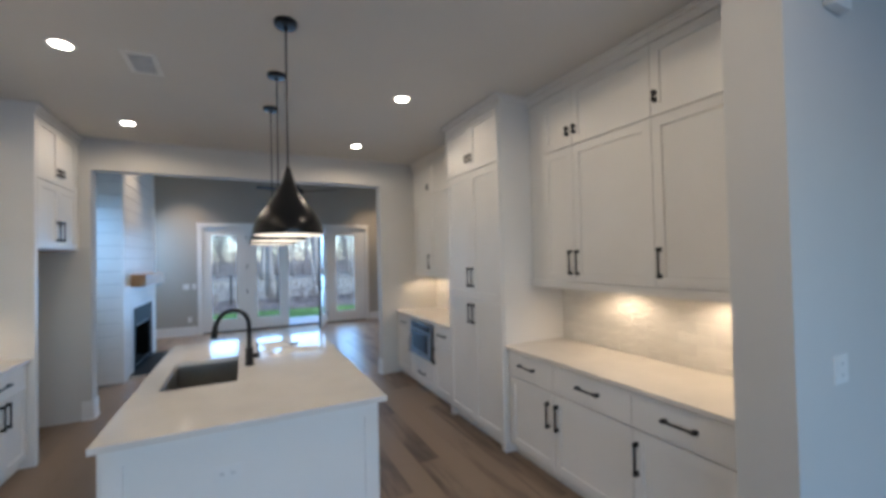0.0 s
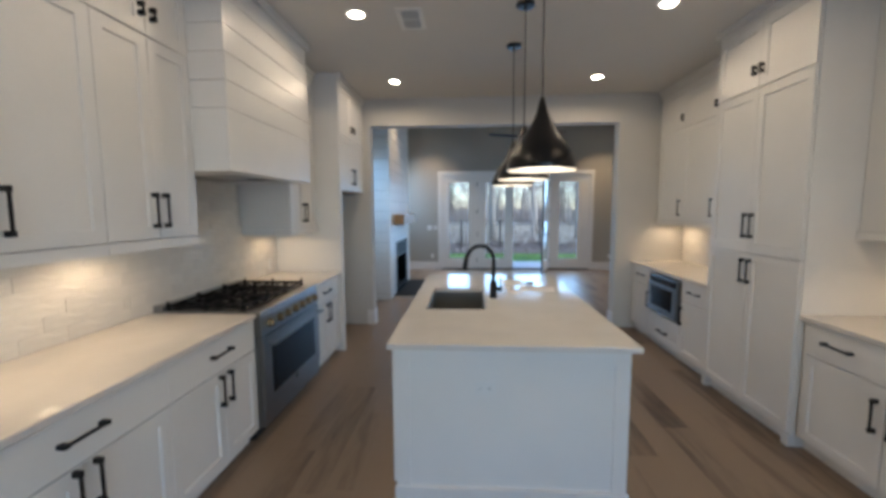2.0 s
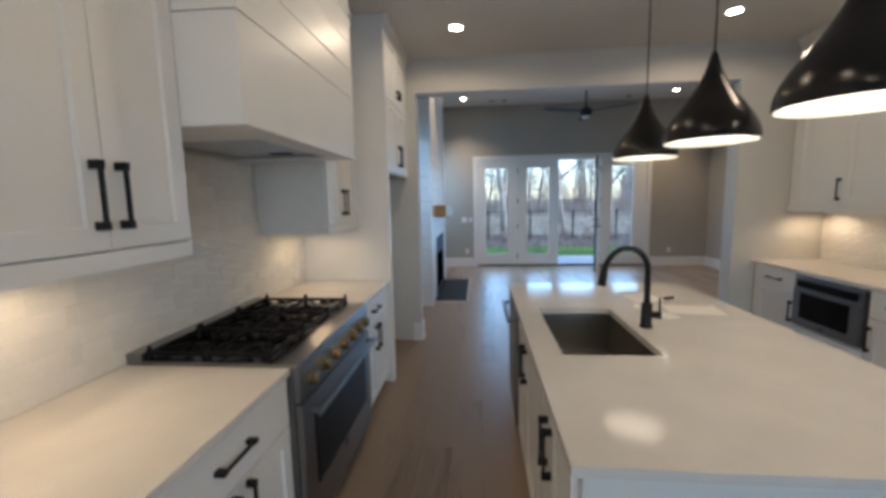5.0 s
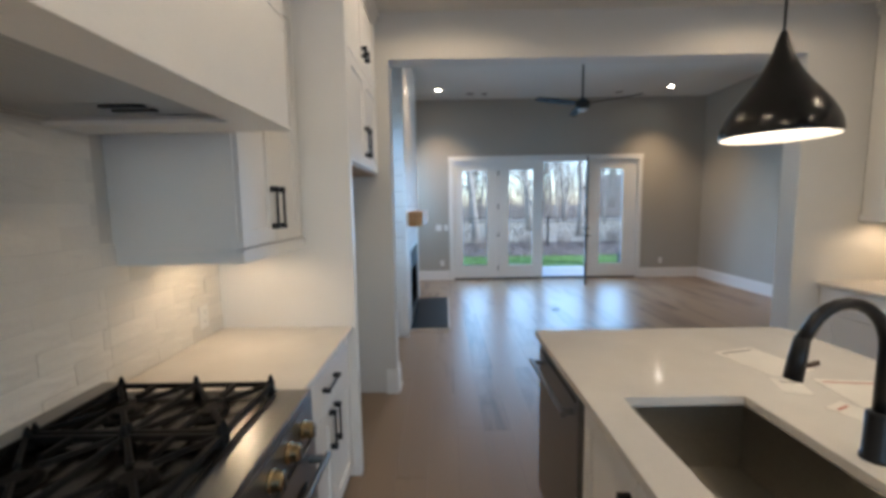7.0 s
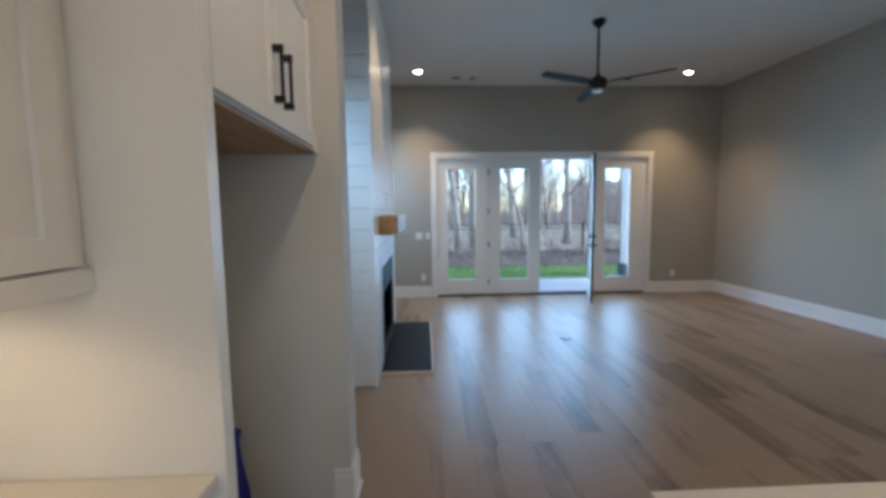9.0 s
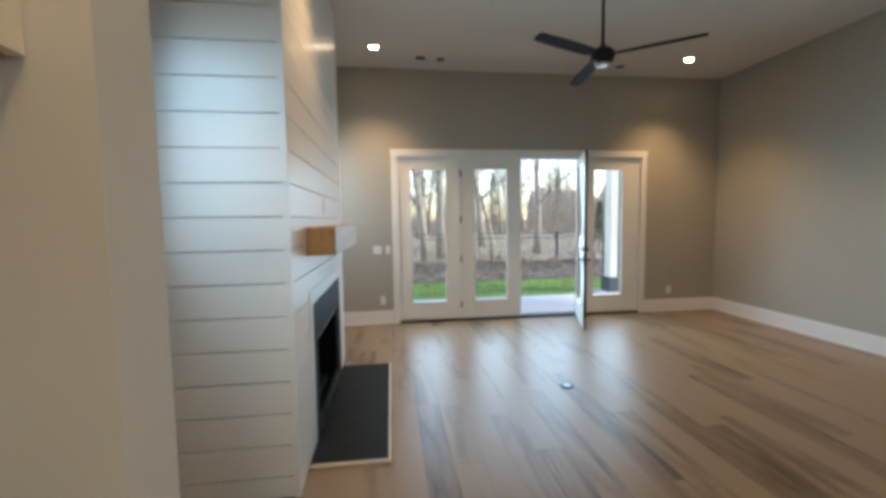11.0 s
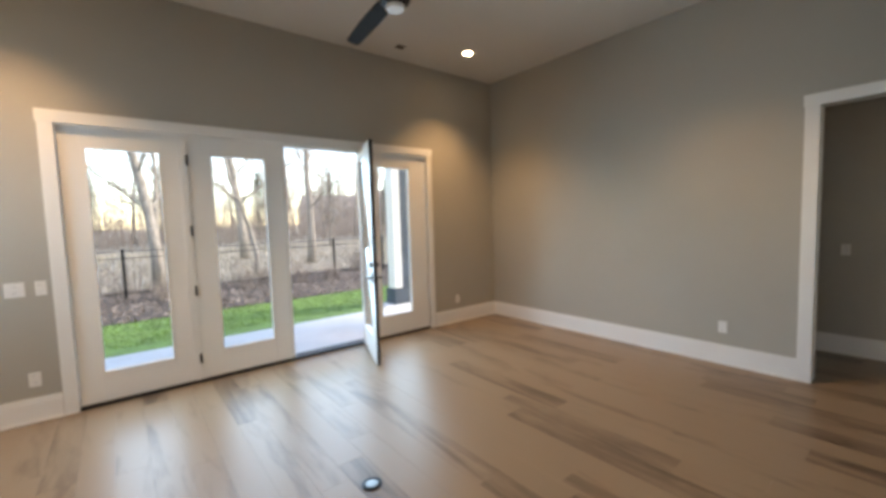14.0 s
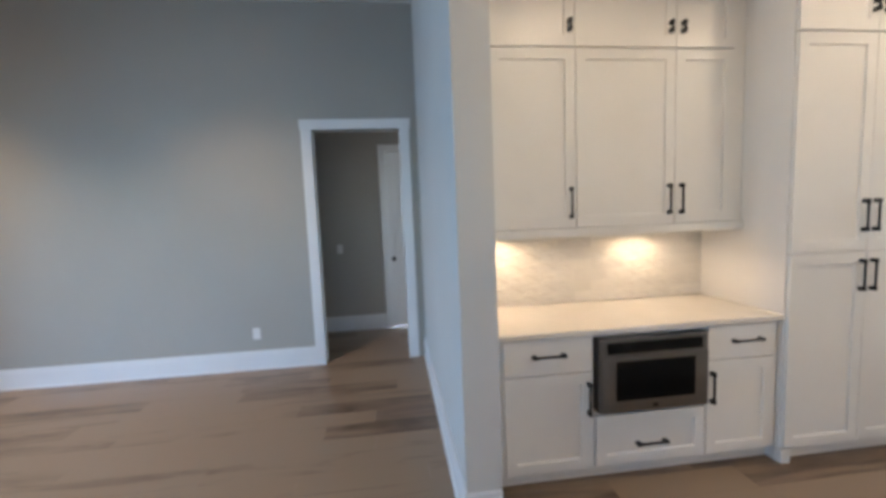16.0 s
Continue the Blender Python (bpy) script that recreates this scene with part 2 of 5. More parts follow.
BLUE = mat("blue_plastic", (0.015, 0.03, 0.30), 0.3, vary=0.2, scale=12, bump=0.2)
PAPER = mat("paper", (0.76, 0.715, 0.64), 0.7, vary=0.04, scale=8)
REDINK = mat("red_print", (0.45, 0.10, 0.05), 0.6)
WOODBLOCK = mat("dark_wood_handle", (0.08, 0.04, 0.02), 0.5, vary=0.2)
CONCRETE = mat("patio_concrete", (0.72, 0.71, 0.70), 0.8, vary=0.10, scale=1.5, bump=0.15, fine=80)
TURF = mat("turf", (0.17, 0.30, 0.075), 0.8, vary=0.3, scale=5, bump=0.4, fine=150)
FIELD = mat("dry_ground", (0.31, 0.265, 0.205), 0.95, vary=0.3, scale=0.35, bump=0.5, fine=8)
MULCH = mat("mulch", (0.10, 0.075, 0.06), 0.95, vary=0.5, scale=9, bump=0.8, fine=40)
BARK = mat("bark", (0.36, 0.31, 0.265), 0.9, vary=0.35, scale=6, bump=0.5, fine=25, stretch=(3, 3, 0.6))
TWIG = mat("twigs", (0.33, 0.265, 0.225), 0.9, vary=0.3, scale=3)
NEEDLE = mat("evergreen", (0.05, 0.075, 0.035), 0.8, vary=0.4, scale=3)
# siding and roof are lightened, with distance haze put into their colours
SIDING = mat("house_siding", (0.46, 0.43, 0.41), 0.8, vary=0.08, scale=2)
ROOF = mat("roof_shingle", (0.30, 0.27, 0.25), 0.9, vary=0.2, scale=3, bump=0.3)
BRICKCOL = mat("column_dark_paint", (0.055, 0.075, 0.10), 0.6, vary=0.1, scale=3)
WINDARK = mat("house_window", (0.05, 0.06, 0.07), 0.15, vary=0.1, bump=0)

for dull in (SLATE, FANMAT, DARKGLASS, FIREBOX, IRON):
    dull.node_tree.nodes["Principled BSDF"].inputs["Specular IOR Level"].default_value = 0.1


# ---- building helpers ----
BASES = {}


def thing(name, base, label, category, group="", kind=""):
    ob = new(name)
    ob.empty_display_size = 0.1
    ob.location = base
    BASES[ob.name] = Vector(base)
    return tagged(ob, label, category, group, kind)


def part(name, bm, material, parent=None, label=""):
    me = bpy.data.meshes.new(name)
    bmesh.ops.recalc_face_normals(bm, faces=bm.faces[:])
    bm.to_mesh(me)
    bm.free()
    me.materials.append(material)
    ob = new(name, me)
    if parent:
        ob.parent = parent
        if parent.name in BASES:
            ob.location = -BASES[parent.name]
    return tagged(ob, label)


def smooth(ob):
    for f in ob.data.polygons:
        f.use_smooth = True
    return ob


def box(bm, x0, x1, y0, y1, z0, z1, bevel=0.0):
    x0, x1, y0, y1, z0, z1 = min(x0, x1), max(x0, x1), min(y0, y1), max(y0, y1), min(z0, z1), max(z0, z1)
    m = Matrix.LocRotScale(((x0 + x1) / 2, (y0 + y1) / 2, (z0 + z1) / 2), None, (x1 - x0, y1 - y0, z1 - z0))
    made = bmesh.ops.create_cube(bm, size=1, matrix=m)
    if bevel:
        edges = list({e for v in made["verts"] for e in v.link_edges})
        bmesh.ops.bevel(bm, geom=edges, offset=bevel, segments=2, affect="EDGES", profile=0.6)
    return bm


def boxes(*rows, bevel=0.0):
    bm = bmesh.new()
    for r in rows:
        box(bm, *r, bevel=bevel)
    return bm


def lathe(bm, profile, centre, segs=32, axis="z"):
    rings = []
    for r, h in profile:
        ring = []
        for i in range(segs):
            a = 2 * math.pi * i / segs
            p = (r * math.cos(a), r * math.sin(a), h)
            if axis == "x":
                p = (h, r * math.cos(a), r * math.sin(a))
            if axis == "y":
                p = (r * math.cos(a), h, r * math.sin(a))
            ring.append(bm.verts.new(Vector(p) + Vector(centre)))
        rings.append(ring)
    for a, b in zip(rings, rings[1:]):
        for i in range(segs):
            bm.faces.new((a[i], a[(i + 1) % segs], b[(i + 1) % segs], b[i]))
    for ring in (rings[0], rings[-1]):
        if (ring[0].co - ring[segs // 2].co).length > 1e-4:
            bm.faces.new(ring)
    return bm


def tube(bm, points, radii, segs=8):
    rings = []
    for i, p in enumerate(points):
        p = Vector(p)
        d = (Vector(points[min(i + 1, len(points) - 1)]) - Vector(points[max(i - 1, 0)])).normalized()
        side = d.cross(Vector((0, 0, 1)) if abs(d.z) < 0.9 else Vector((1, 0, 0))).normalized()
        up = side.cross(d)
        r = radii[i] if isinstance(radii, (list, tuple)) else radii
        rings.append([bm.verts.new(p + r * (math.cos(2 * math.pi * k / segs) * side + math.sin(2 * math.pi * k / segs) * up)) for k in range(segs)])
    for a, b in zip(rings, rings[1:]):
        for k in range(segs):
            bm.faces.new((a[k], a[(k + 1) % segs], b[(k + 1) % segs], b[k]))
    bm.faces.new(rings[0])
    bm.faces.new(rings[-1])
    return bm


def structure(name, bm, material, label, category):
    return tagged(part(name, bm, material), label, category, kind="structure")


def facing(px, out):
    """Maps (along y, up z, outward w) onto a face at x = px that looks towards out (+1 or -1)."""
    def put(u0, u1, v0, v1, w0, w1):
        return px + out * w0, px + out * w1, u0, u1, v0, v1
    return put


def facing_y(py, out):
    def put(u0, u1, v0, v1, w0, w1):
        return u0, u1, py + out * w0, py + out * w1, v0, v1
    return put


def pull(parent, put, u, v, length, upright=True):
    """Black bar pull with square feet."""
    bm = bmesh.new()
    h, t = length / 2, 0.0055
    if upright:
        box(bm, *put(u - t, u + t, v - h, v + h, 0.042, 0.053), bevel=0.002)
        for s in (-1, 1):
            box(bm, *put(u - 0.0085, u + 0.0085, v + s * h - 0.012, v + s * h + 0.012, 0.018, 0.055), bevel=0.002)
    else:
        box(bm, *put(u - h, u + h, v - t, v + t, 0.042, 0.053), bevel=0.002)
        for s in (-1, 1):
            box(bm, *put(u + s * h - 0.012, u + s * h + 0.012, v - 0.0085, v + 0.0085, 0.018, 0.055), bevel=0.002)
    return part("handle", bm, BLACK, parent, "black bar pull")


def shaker(parent, put, u0, u1, v0, v1, name="door", rail=0.062, flat=False):
    """A shaker front: four frame members round a recessed panel."""
    g = 0.0018
    u0, u1, v0, v1 = u0 + g, u1 - g, v0 + g, v1 - g
    bm = box(bmesh.new(), *put(u0, u1, v0, v1, 0.0, 0.02))
    if not flat:
        a, b = Vector(put(0, 0, 0, 0, 0, 0)[::2]), Vector(put(0, 0, 0, 0, 1, 1)[::2])
        out = (b - a).normalized()
        bm.normal_update()
        face = max(bm.faces, key=lambda f: f.calc_center_median().dot(out))
        bmesh.ops.inset_region(bm, faces=[face], thickness=min(rail, (v1 - v0) * 0.3), use_even_offset=True)
        bmesh.ops.inset_region(bm, faces=[face], thickness=0.003, depth=0.0, use_even_offset=True)
        for v in face.verts:
            v.co -= out * 0.011
    rim = [e for e in bm.edges if all(abs(abs((v.co - Vector(put(u0, u0, v0, v0, 0.02, 0.02)[::2])).dot(out if not flat else Vector((0, 0, 0))))) < 1e-5 for v in e.verts)] if not flat else bm.edges[:]
    bmesh.ops.bevel(bm, geom=rim, offset=0.0014, segments=1, affect="EDGES")
    return part(name, bm, CAB, parent)


# ---- large structure ----
KL, KR, KC, LC = -0.33, 4.70, 3.09, 3.75      # kitchen walls and ceilings
OY0, OY1 = 6.53, 6.71                         # wall between kitchen and living room
LL, LR, LY = -0.20, 6.36, 11.79               # living room walls
ground = structure("ground", boxes((-400, 400, -400, 900, -0.5, -0.16)), FIELD, "dry tan winter ground with leaf litter", "ground")
floor = structure("floor", boxes((-0.5, 9.2, -3.0, 11.95, -0.3, -0.012)), SUBFLOOR, "wide oak plank floor in warm brown", "floor")
structure("ceiling_kitchen", boxes((-0.6, 6.8, -3.0, OY0 + 0.02, KC, KC + 0.2)), PAINT_CEIL, "matt off-white kitchen ceiling", "ceiling")
structure("ceiling_living", boxes((-0.6, 9.3, OY1 - 0.02, 12.2, LC, LC + 0.2)), PAINT_CEIL, "matt off-white living room ceiling", "ceiling")
wall_left = structure("wall_left", boxes((KL - 0.2, KL, -3.0, OY0, -0.1, KC)), PAINT_WALL, "off-white kitchen wall behind cabinets", "wall")
wall_right = structure("wall_right", boxes((KR, KR + 0.2, 1.66, OY0, -0.1, KC)), PAINT_WALL, "off-white kitchen wall behind pantry cabinets", "wall")
structure("wall_stub", boxes((3.95, 7.0, 1.66, 1.885, -0.1, KC)), PAINT_WALL, "painted end wall beside the counter", "wall")
structure("wall_opening", boxes((KL - 0.2, 0.525, OY0, OY1, -0.1, 3.95), (3.825, LR + 0.2, OY0, OY1, -0.1, 3.95), (0.525, 3.825, OY0, OY1, 2.735, 3.95)),
          PAINT_WALL, "off-white wall with a wide cased opening", "wall")
structure("wall_living_left", boxes((LL - 0.2, LL, OY1, 6.9, -0.1, LC), (LL - 0.2, LL, 7.74, 10.57, -0.1, LC), (LL - 0.2, LL, 6.9, 7.74, -0.1, 1.5), (LL - 0.2, LL, 6.9, 7.74, 2.95, LC),
                                    (LL - 0.2, LL, 11.41, 12.0, -0.1, LC), (LL - 0.2, LL, 10.57, 11.41, -0.1, 1.5), (LL - 0.2, LL, 10.57, 11.41, 2.95, LC)),
          PAINT_LIVING, "grey-beige living room wall with two windows", "wall")
structure("wall_living_right", boxes((LR, LR + 0.14, OY1, 6.89, -0.1, LC), (LR, LR + 0.14, 7.81, 12.0, -0.1, LC), (LR, LR + 0.14, 6.89, 7.81, 2.49, LC)),
          PAINT_LIVING, "plain grey-beige living room wall with a doorway", "wall")
structure("wall_patio", boxes((LL - 0.2, 1.15, LY, LY + 0.16, -0.1, LC), (5.02, LR, LY, LY + 0.16, -0.1, LC), (1.15, 5.02, LY, LY + 0.16, 2.50, LC)),
          PAINT_LIVING, "grey-beige wall round the patio doors", "wall")
structure("wall_hall", boxes((7.61, 7.75, 7.12, 9.5, -0.1, 2.9), (7.61, 7.75, 5.4, 6.25, -0.1, 2.9), (7.61, 7.75, 6.25, 7.12, 2.44, 2.9),
                             (LR + 0.14, 7.61, 9.4, 9.5, -0.1, 2.9), (LR + 0.14, 7.61, 5.4, 5.5, -0.1, 2.9)), PAINT_LIVING, "grey-beige hall walls", "wall")
structure("ceiling_hall", boxes((LR + 0.14, 7.75, 5.4, 9.5, 2.75, 2.9)), PAINT_CEIL, "off-white hall ceiling", "ceiling")
structure("wall_rear", boxes((-0.53, 1.4, -3.0, -2.6, -0.1, KC), (5.0, 7.0, -3.0, -2.6, -0.1, KC), (1.4, 5.0, -3.0, -2.6, -0.1, 0.5), (1.4, 5.0, -3.0, -2.6, 2.5, KC), (6.8, 7.0, -2.6, 1.66, -0.1, KC)),
          PAINT_WALL, "off-white walls of the space behind", "wall")


def skirting(x0, x1, y0, y1, out):
    """Tall baseboard with a stepped cap and a shoe; out: the side it faces."""
    bm = bmesh.new()
    for z0, z1, d in ((0.0, 0.17, 0.016), (0.17, 0.205, 0.012), (0.0, 0.02, 0.028)):
        if out in "+x-x" and x0 == x1:
            s = 1 if out == "+x" else -1
            box(bm, x0, x0 + s * d, y0, y1, z0, z1, bevel=0.002)
        else:
            s = 1 if out == "+y" else -1
            box(bm, x0, x1, y0, y0 + s * d, z0, z1, bevel=0.002)
    return structure("baseboard", bm, TRIM, "tall white painted baseboard", "baseboard")


skirting(LR, LR, 7.905, LY, "-x")
skirting(LL, 1.05, LY, LY, "-y")
skirting(5.115, LR, LY, LY, "-y")
skirting(3.825, LR, OY1, OY1, "+y")
skirting(3.825, 3.825, OY0, OY1, "-x")
skirting(0.525, 0.525, OY0, OY1, "+x")
skirting(0.44, 0.541, OY0, OY0, "-y")
skirting(LL, 0.525, OY1, OY1, "+y")
skirting(LL, LL, OY1, 7.98, "+x")
skirting(LL, LL, 10.32, LY, "+x")
skirting(7.61, 7.61, 7.18, 9.4, "-x")
skirting(3.95, 3.95, 1.66, 1.885, "-x")
skirting(3.95, 6.8, 1.66, 1.66, "-y")

# casings
structure("trim_patio", boxes((1.055, 1.155, LY - 0.022, LY + 0.05, 0, 2.495), (5.015, 5.105, LY - 0.022, LY + 0.05, 0, 2.495), (1.045, 5.115, LY - 0.026, LY + 0.05, 2.495, 2.60), bevel=0.003),
          TRIM, "white painted casing round the patio doors", "trim")
structure("trim_hall_opening", boxes((LR - 0.022, LR + 0.16, 6.79, 6.90, 0, 2.49), (LR - 0.022, LR + 0.16, 7.80, 7.905, 0, 2.49), (LR - 0.025, LR + 0.16, 6.78, 7.915, 2.49, 2.59), bevel=0.003),
          TRIM, "white painted casing of the hall doorway", "trim")
structure("trim_hall_door", boxes((7.588, 7.612, 7.08, 7.175, 0, 2.44), (7.588, 7.612, 6.2, 7.175, 2.44, 2.53), (7.588, 7.612, 6.2, 6.29, 0, 2.44), bevel=0.003), TRIM, "white painted hall door casing", "trim")


def hall_door():
    d = tagged(thing("door_1", (7.65, 6.68, 0), "closed white panelled hall door with black knob", "door", kind="structure"))
    put = facing(7.64, -1)
    bm = bmesh.new()
    box(bm, *put(6.29, 7.08, 0.012, 2.435, 0.0, 0.012))
    for u0, u1 in ((6.29, 6.40), (6.62, 6.75), (6.97, 7.08)):
        box(bm, *put(u0, u1, 0.012, 2.435, 0.012, 0.024), bevel=0.003)
    for v0, v1 in ((0.012, 0.25), (0.95, 1.15), (2.30, 2.435)):
        box(bm, *put(6.40, 6.62, v0, v1, 0.012, 0.024), bevel=0.003)
        box(bm, *put(6.75, 6.97, v0, v1, 0.012, 0.024), bevel=0.003)
    part("leaf", bm, TRIM, d)
    bm = bmesh.new()
    lathe(bm, [(0.03, 0), (0.03, -0.008), (0.011, -0.012), (0.011, -0.035), (0.024, -0.04), (0.028, -0.052), (0.02, -0.064), (0.0, -0.066)], (7.616, 7.02, 0.97), 16, "x")
    part("door_handle", bm, BLACK, d, "black door knob")
    return d


hall_door()


def lite(parent, put, u0, u1, v0, v1, g0, g1, h0, h1):
    """A glazed door leaf: stiles and rails round one tall pane."""
    frame_bm = boxes(put(u0, g0, v0, v1, 0, 0.045), put(g1, u1, v0, v1, 0, 0.045), put(g0, g1, v0, h0, 0, 0.045), put(g0, g1, h1, v1, 0, 0.045), bevel=0.003)
    part("door_frame", frame_bm, TRIM, parent)
    bead = boxes(put(g0, g0 + 0.018, h0, h1, -0.008, 0.053), put(g1 - 0.018, g1, h0, h1, -0.008, 0.053), put(g0 + 0.018, g1 - 0.018, h0, h0 + 0.018, -0.008, 0.053),
                 put(g0 + 0.018, g1 - 0.018, h1 - 0.018, h1, -0.008, 0.053), bevel=0.004)
    part("glazing_bead", bead, TRIM, parent)
    pane = part("pane", boxes(put(g0 + 0.004, g1 - 0.004, h0 + 0.004, h1 - 0.004, 0.018, 0.026)), GLASS, parent, "clear glass pane")
    pane.visible_shadow = False


def patio_doors():
    put = facing_y(LY + 0.02, 1)
    for name, u0, u1, g0, g1, label in (("window_1", 1.16, 2.03, 1.325, 1.885, "fixed white glazed side panel of patio doors"),
                                        ("door_2", 2.095, 3.015, 2.295, 2.84, "closed white glazed patio door"),
                                        ("window_2", 4.06, 5.01, 4.22, 4.74, "fixed white glazed side panel beside open door")):
        d = thing(name, ((u0 + u1) / 2, LY, 0), label, "patio door", kind="structure")
        lite(d, put, u0, u1, 0.03, 2.47, g0, g1, 0.285, 2.325)
        if name == "door_2":
            for z in (0.25, 0.95, 1.55, 2.25):
                h = boxes((2.083, 2.103, LY - 0.006, LY + 0.018, z - 0.05, z + 0.05), bevel=0.003)
                part("hinge", h, BLACK, d, "dark bronze hinge")
    structure("trim_mullions", boxes((2.03, 2.095, LY + 0.005, LY + 0.08, 0.03, 2.495), (3.015, 3.04, LY + 0.012, LY + 0.09, 0.03, 2.495), (3.985, 4.06, LY + 0.005, LY + 0.09, 0.03, 2.495),
                                     (1.155, 5.015, LY + 0.012, LY + 0.09, 2.47, 2.495), bevel=0.002), TRIM, "white mullions between the patio doors", "trim")
    structure("door_threshold", boxes((1.155, 5.015, LY - 0.01, LY + 0.15, 0.0, 0.028), bevel=0.004), BLACK, "dark bronze patio door threshold", "threshold")
    # the open leaf, swung inwards on its hinges
    d = thing("door_3", (3.975, LY - 0.01, 0.0), "white glazed patio door standing open inwards", "patio door", kind="structure")
    BASES[d.name] = Vector((0, 0, 0))
    lp = facing_y(0, 1)
    lite(d, lp, -0.92, 0.0, 0.02, 2.455, -0.755, -0.175, 0.285, 2.325)
    part("weather_strip", boxes((-0.925, -0.921, 0.004, 0.041, 0.02, 2.455)), BLACK, d, "dark weather strip on door edge")
    for side, s in (("in", -1), ("out", 1)):
        y = -0.001 if s < 0 else 0.046
        bm = bmesh.new()
        box(bm, -0.885, -0.835, y, y + s * 0.008, 0.92, 1.03, bevel=0.003)
        tube(bm, [(-0.86, y, 0.975), (-0.86, y + s * 0.05, 0.975), (-0.845, y + s * 0.055, 0.975), (-0.745, y + s * 0.055, 0.972)], [0.012, 0.011, 0.01, 0.008], 10)
        part("lever_handle", bm, BLACK, d, "dark bronze lever handle")
        bm = bmesh.new()
        lathe(bm, [(0.032, 0), (0.032, s * 0.012), (0.02, s * 0.016), (0.018, s * 0.03), (0.0, s * 0.031)], (-0.86, y, 1.12), 16, "y")
        part("deadbolt", bm, BLACK, d, "dark bronze deadbolt")
    for z in (0.25, 0.95, 1.55, 2.25):
        part("hinge", boxes((-0.012, 0.012, -0.014, 0.006, z - 0.05, z + 0.05), bevel=0.003), BLACK, d, "dark bronze hinge")
    d.rotation_euler = (0, 0, radians(71))


patio_doors()


def side_window(name, y):
    """A window in the living room's side wall, its opening from y to y + 0.84."""
    w = thing(name, (LL, y + 0.42, 1.5), "white painted living room window with sill", "window", kind="structure")
    x, e = LL, y + 0.84
    part("casing", boxes((x, x + 0.022, y - 0.1, y, 1.5, 2.95), (x, x + 0.022, e, e + 0.1, 1.5, 2.95), (x, x + 0.025, y - 0.11, e + 0.11, 2.95, 3.06), bevel=0.003), TRIM, w)
    part("window_sill", boxes((x - 0.1, x + 0.06, y - 0.13, e + 0.13, 1.475, 1.50), (x, x + 0.022, y - 0.1, e + 0.1, 1.385, 1.475), bevel=0.004), TRIM, w)
    part("window_frame", boxes((x - 0.12, x - 0.06, y, y + 0.05, 1.5, 2.95), (x - 0.12, x - 0.06, e - 0.05, e, 1.5, 2.95), (x - 0.12, x - 0.06, y + 0.05, e - 0.05, 1.5, 1.55),
                               (x - 0.12, x - 0.06, y + 0.05, e - 0.05, 2.9, 2.95), (x - 0.12, x - 0.06, y + 0.05, e - 0.05, 2.2, 2.24), bevel=0.003), TRIM, w)
    for z0, z1 in ((1.545, 2.205), (2.235, 2.905)):
        p = part("pane", boxes((x - 0.095, x - 0.088, y + 0.045, e - 0.045, z0, z1)), GLASS, w, "clear glass pane")
        p.visible_shadow = False


side_window("window_3", 6.90)
side_window("window_4", 10.57)


# ---- kitchen cabinets ----
def base_cabinet(y0, y1, out, drawers, doors, label, z_drawer=0.665, feet=False):
    """A base unit under the worktop. drawers: (u0, u1, handle); doors: (u0, u1, handle u, handle v)."""
    wall, px = (KL, 0.385) if out > 0 else (KR, 4.065)
    c = thing("base_cabinet", ((wall + px) / 2, (y0 + y1) / 2, 0), label, "cabinet", "kitchen base cabinets")
    put = facing(px, out)
    body = bmesh.new()
    box(body, wall + out * 0.003, px, y0 + 0.001, y1 - 0.001, 0.095, 0.884)
    part("body", body, CAB, c)
    part("plinth", boxes((wall + out * 0.003, px - out * 0.055, y0 + 0.001, y1 - 0.001, 0.0, 0.094)), CAB, c, "recessed white toe board")
    for u0, u1, hu in drawers:
        d = shaker(c, put, u0, u1, z_drawer + 0.01, 0.878, "drawer", flat=True)
        pull(d, put, hu, 0.785, 0.165, False)
    for u0, u1, hu, hv in doors:
        d = shaker(c, put, u0, u1, 0.10, z_drawer + 0.005)
        pull(d, put, hu, hv, 0.165)
    return c


def upper_cabinet(y0, y1, out, cols, z0=1.465, rail=True, mid=2.53, top=3.0, px=None, handle_v=1.62, filler=None):
    """A tall wall unit with small doors over long ones. cols: (u0, u1, handle u)."""
    wall = KL if out > 0 else KR
    px = px if px is not None else (0.155 if out > 0 else 4.35)
    c = thing("wall_cabinet", ((wall + px) / 2, (y0 + y1) / 2, z0), "tall white shaker wall cabinet with black pulls", "cabinet", "kitchen wall cabinets")
    put = facing(px, out)
    part("body", boxes((wall + out * 0.003, px, y0 + 0.001, y1 - 0.001, z0, top + 0.02)), CAB, c)
    if rail:
        part("light_rail", boxes((px - out * 0.016, px + out * 0.021, y0 + 0.001, y1 - 0.001, z0 - 0.055, z0 - 0.001), bevel=0.003), CAB, c)
        for e in (y0 + 0.001, y1 - 0.019):
            part("end_rail", boxes((wall + out * 0.014, px - out * 0.0165, e, e + 0.018, z0 - 0.055, z0 - 0.001)), CAB, c)
    part("crown", boxes((px - out * 0.01, px + out * 0.024, y0 + 0.001, y1 - 0.001, top, top + 0.055), (px - out * 0.01, px + out * 0.045, y0 + 0.001, y1 - 0.001, top + 0.055, KC - 0.001), bevel=0.004), CAB, c)
    for u0, u1, hu in cols:
        d = shaker(c, put, u0, u1, z0 + 0.004, mid - 0.003)
        pull(d, put, hu, handle_v, 0.165)
        d = shaker(c, put, u0, u1, mid + 0.003, top - 0.004)
        pull(d, put, hu, mid + 0.12, 0.045)
    return c


W2 = "white shaker base cabinet with drawer and black pulls"
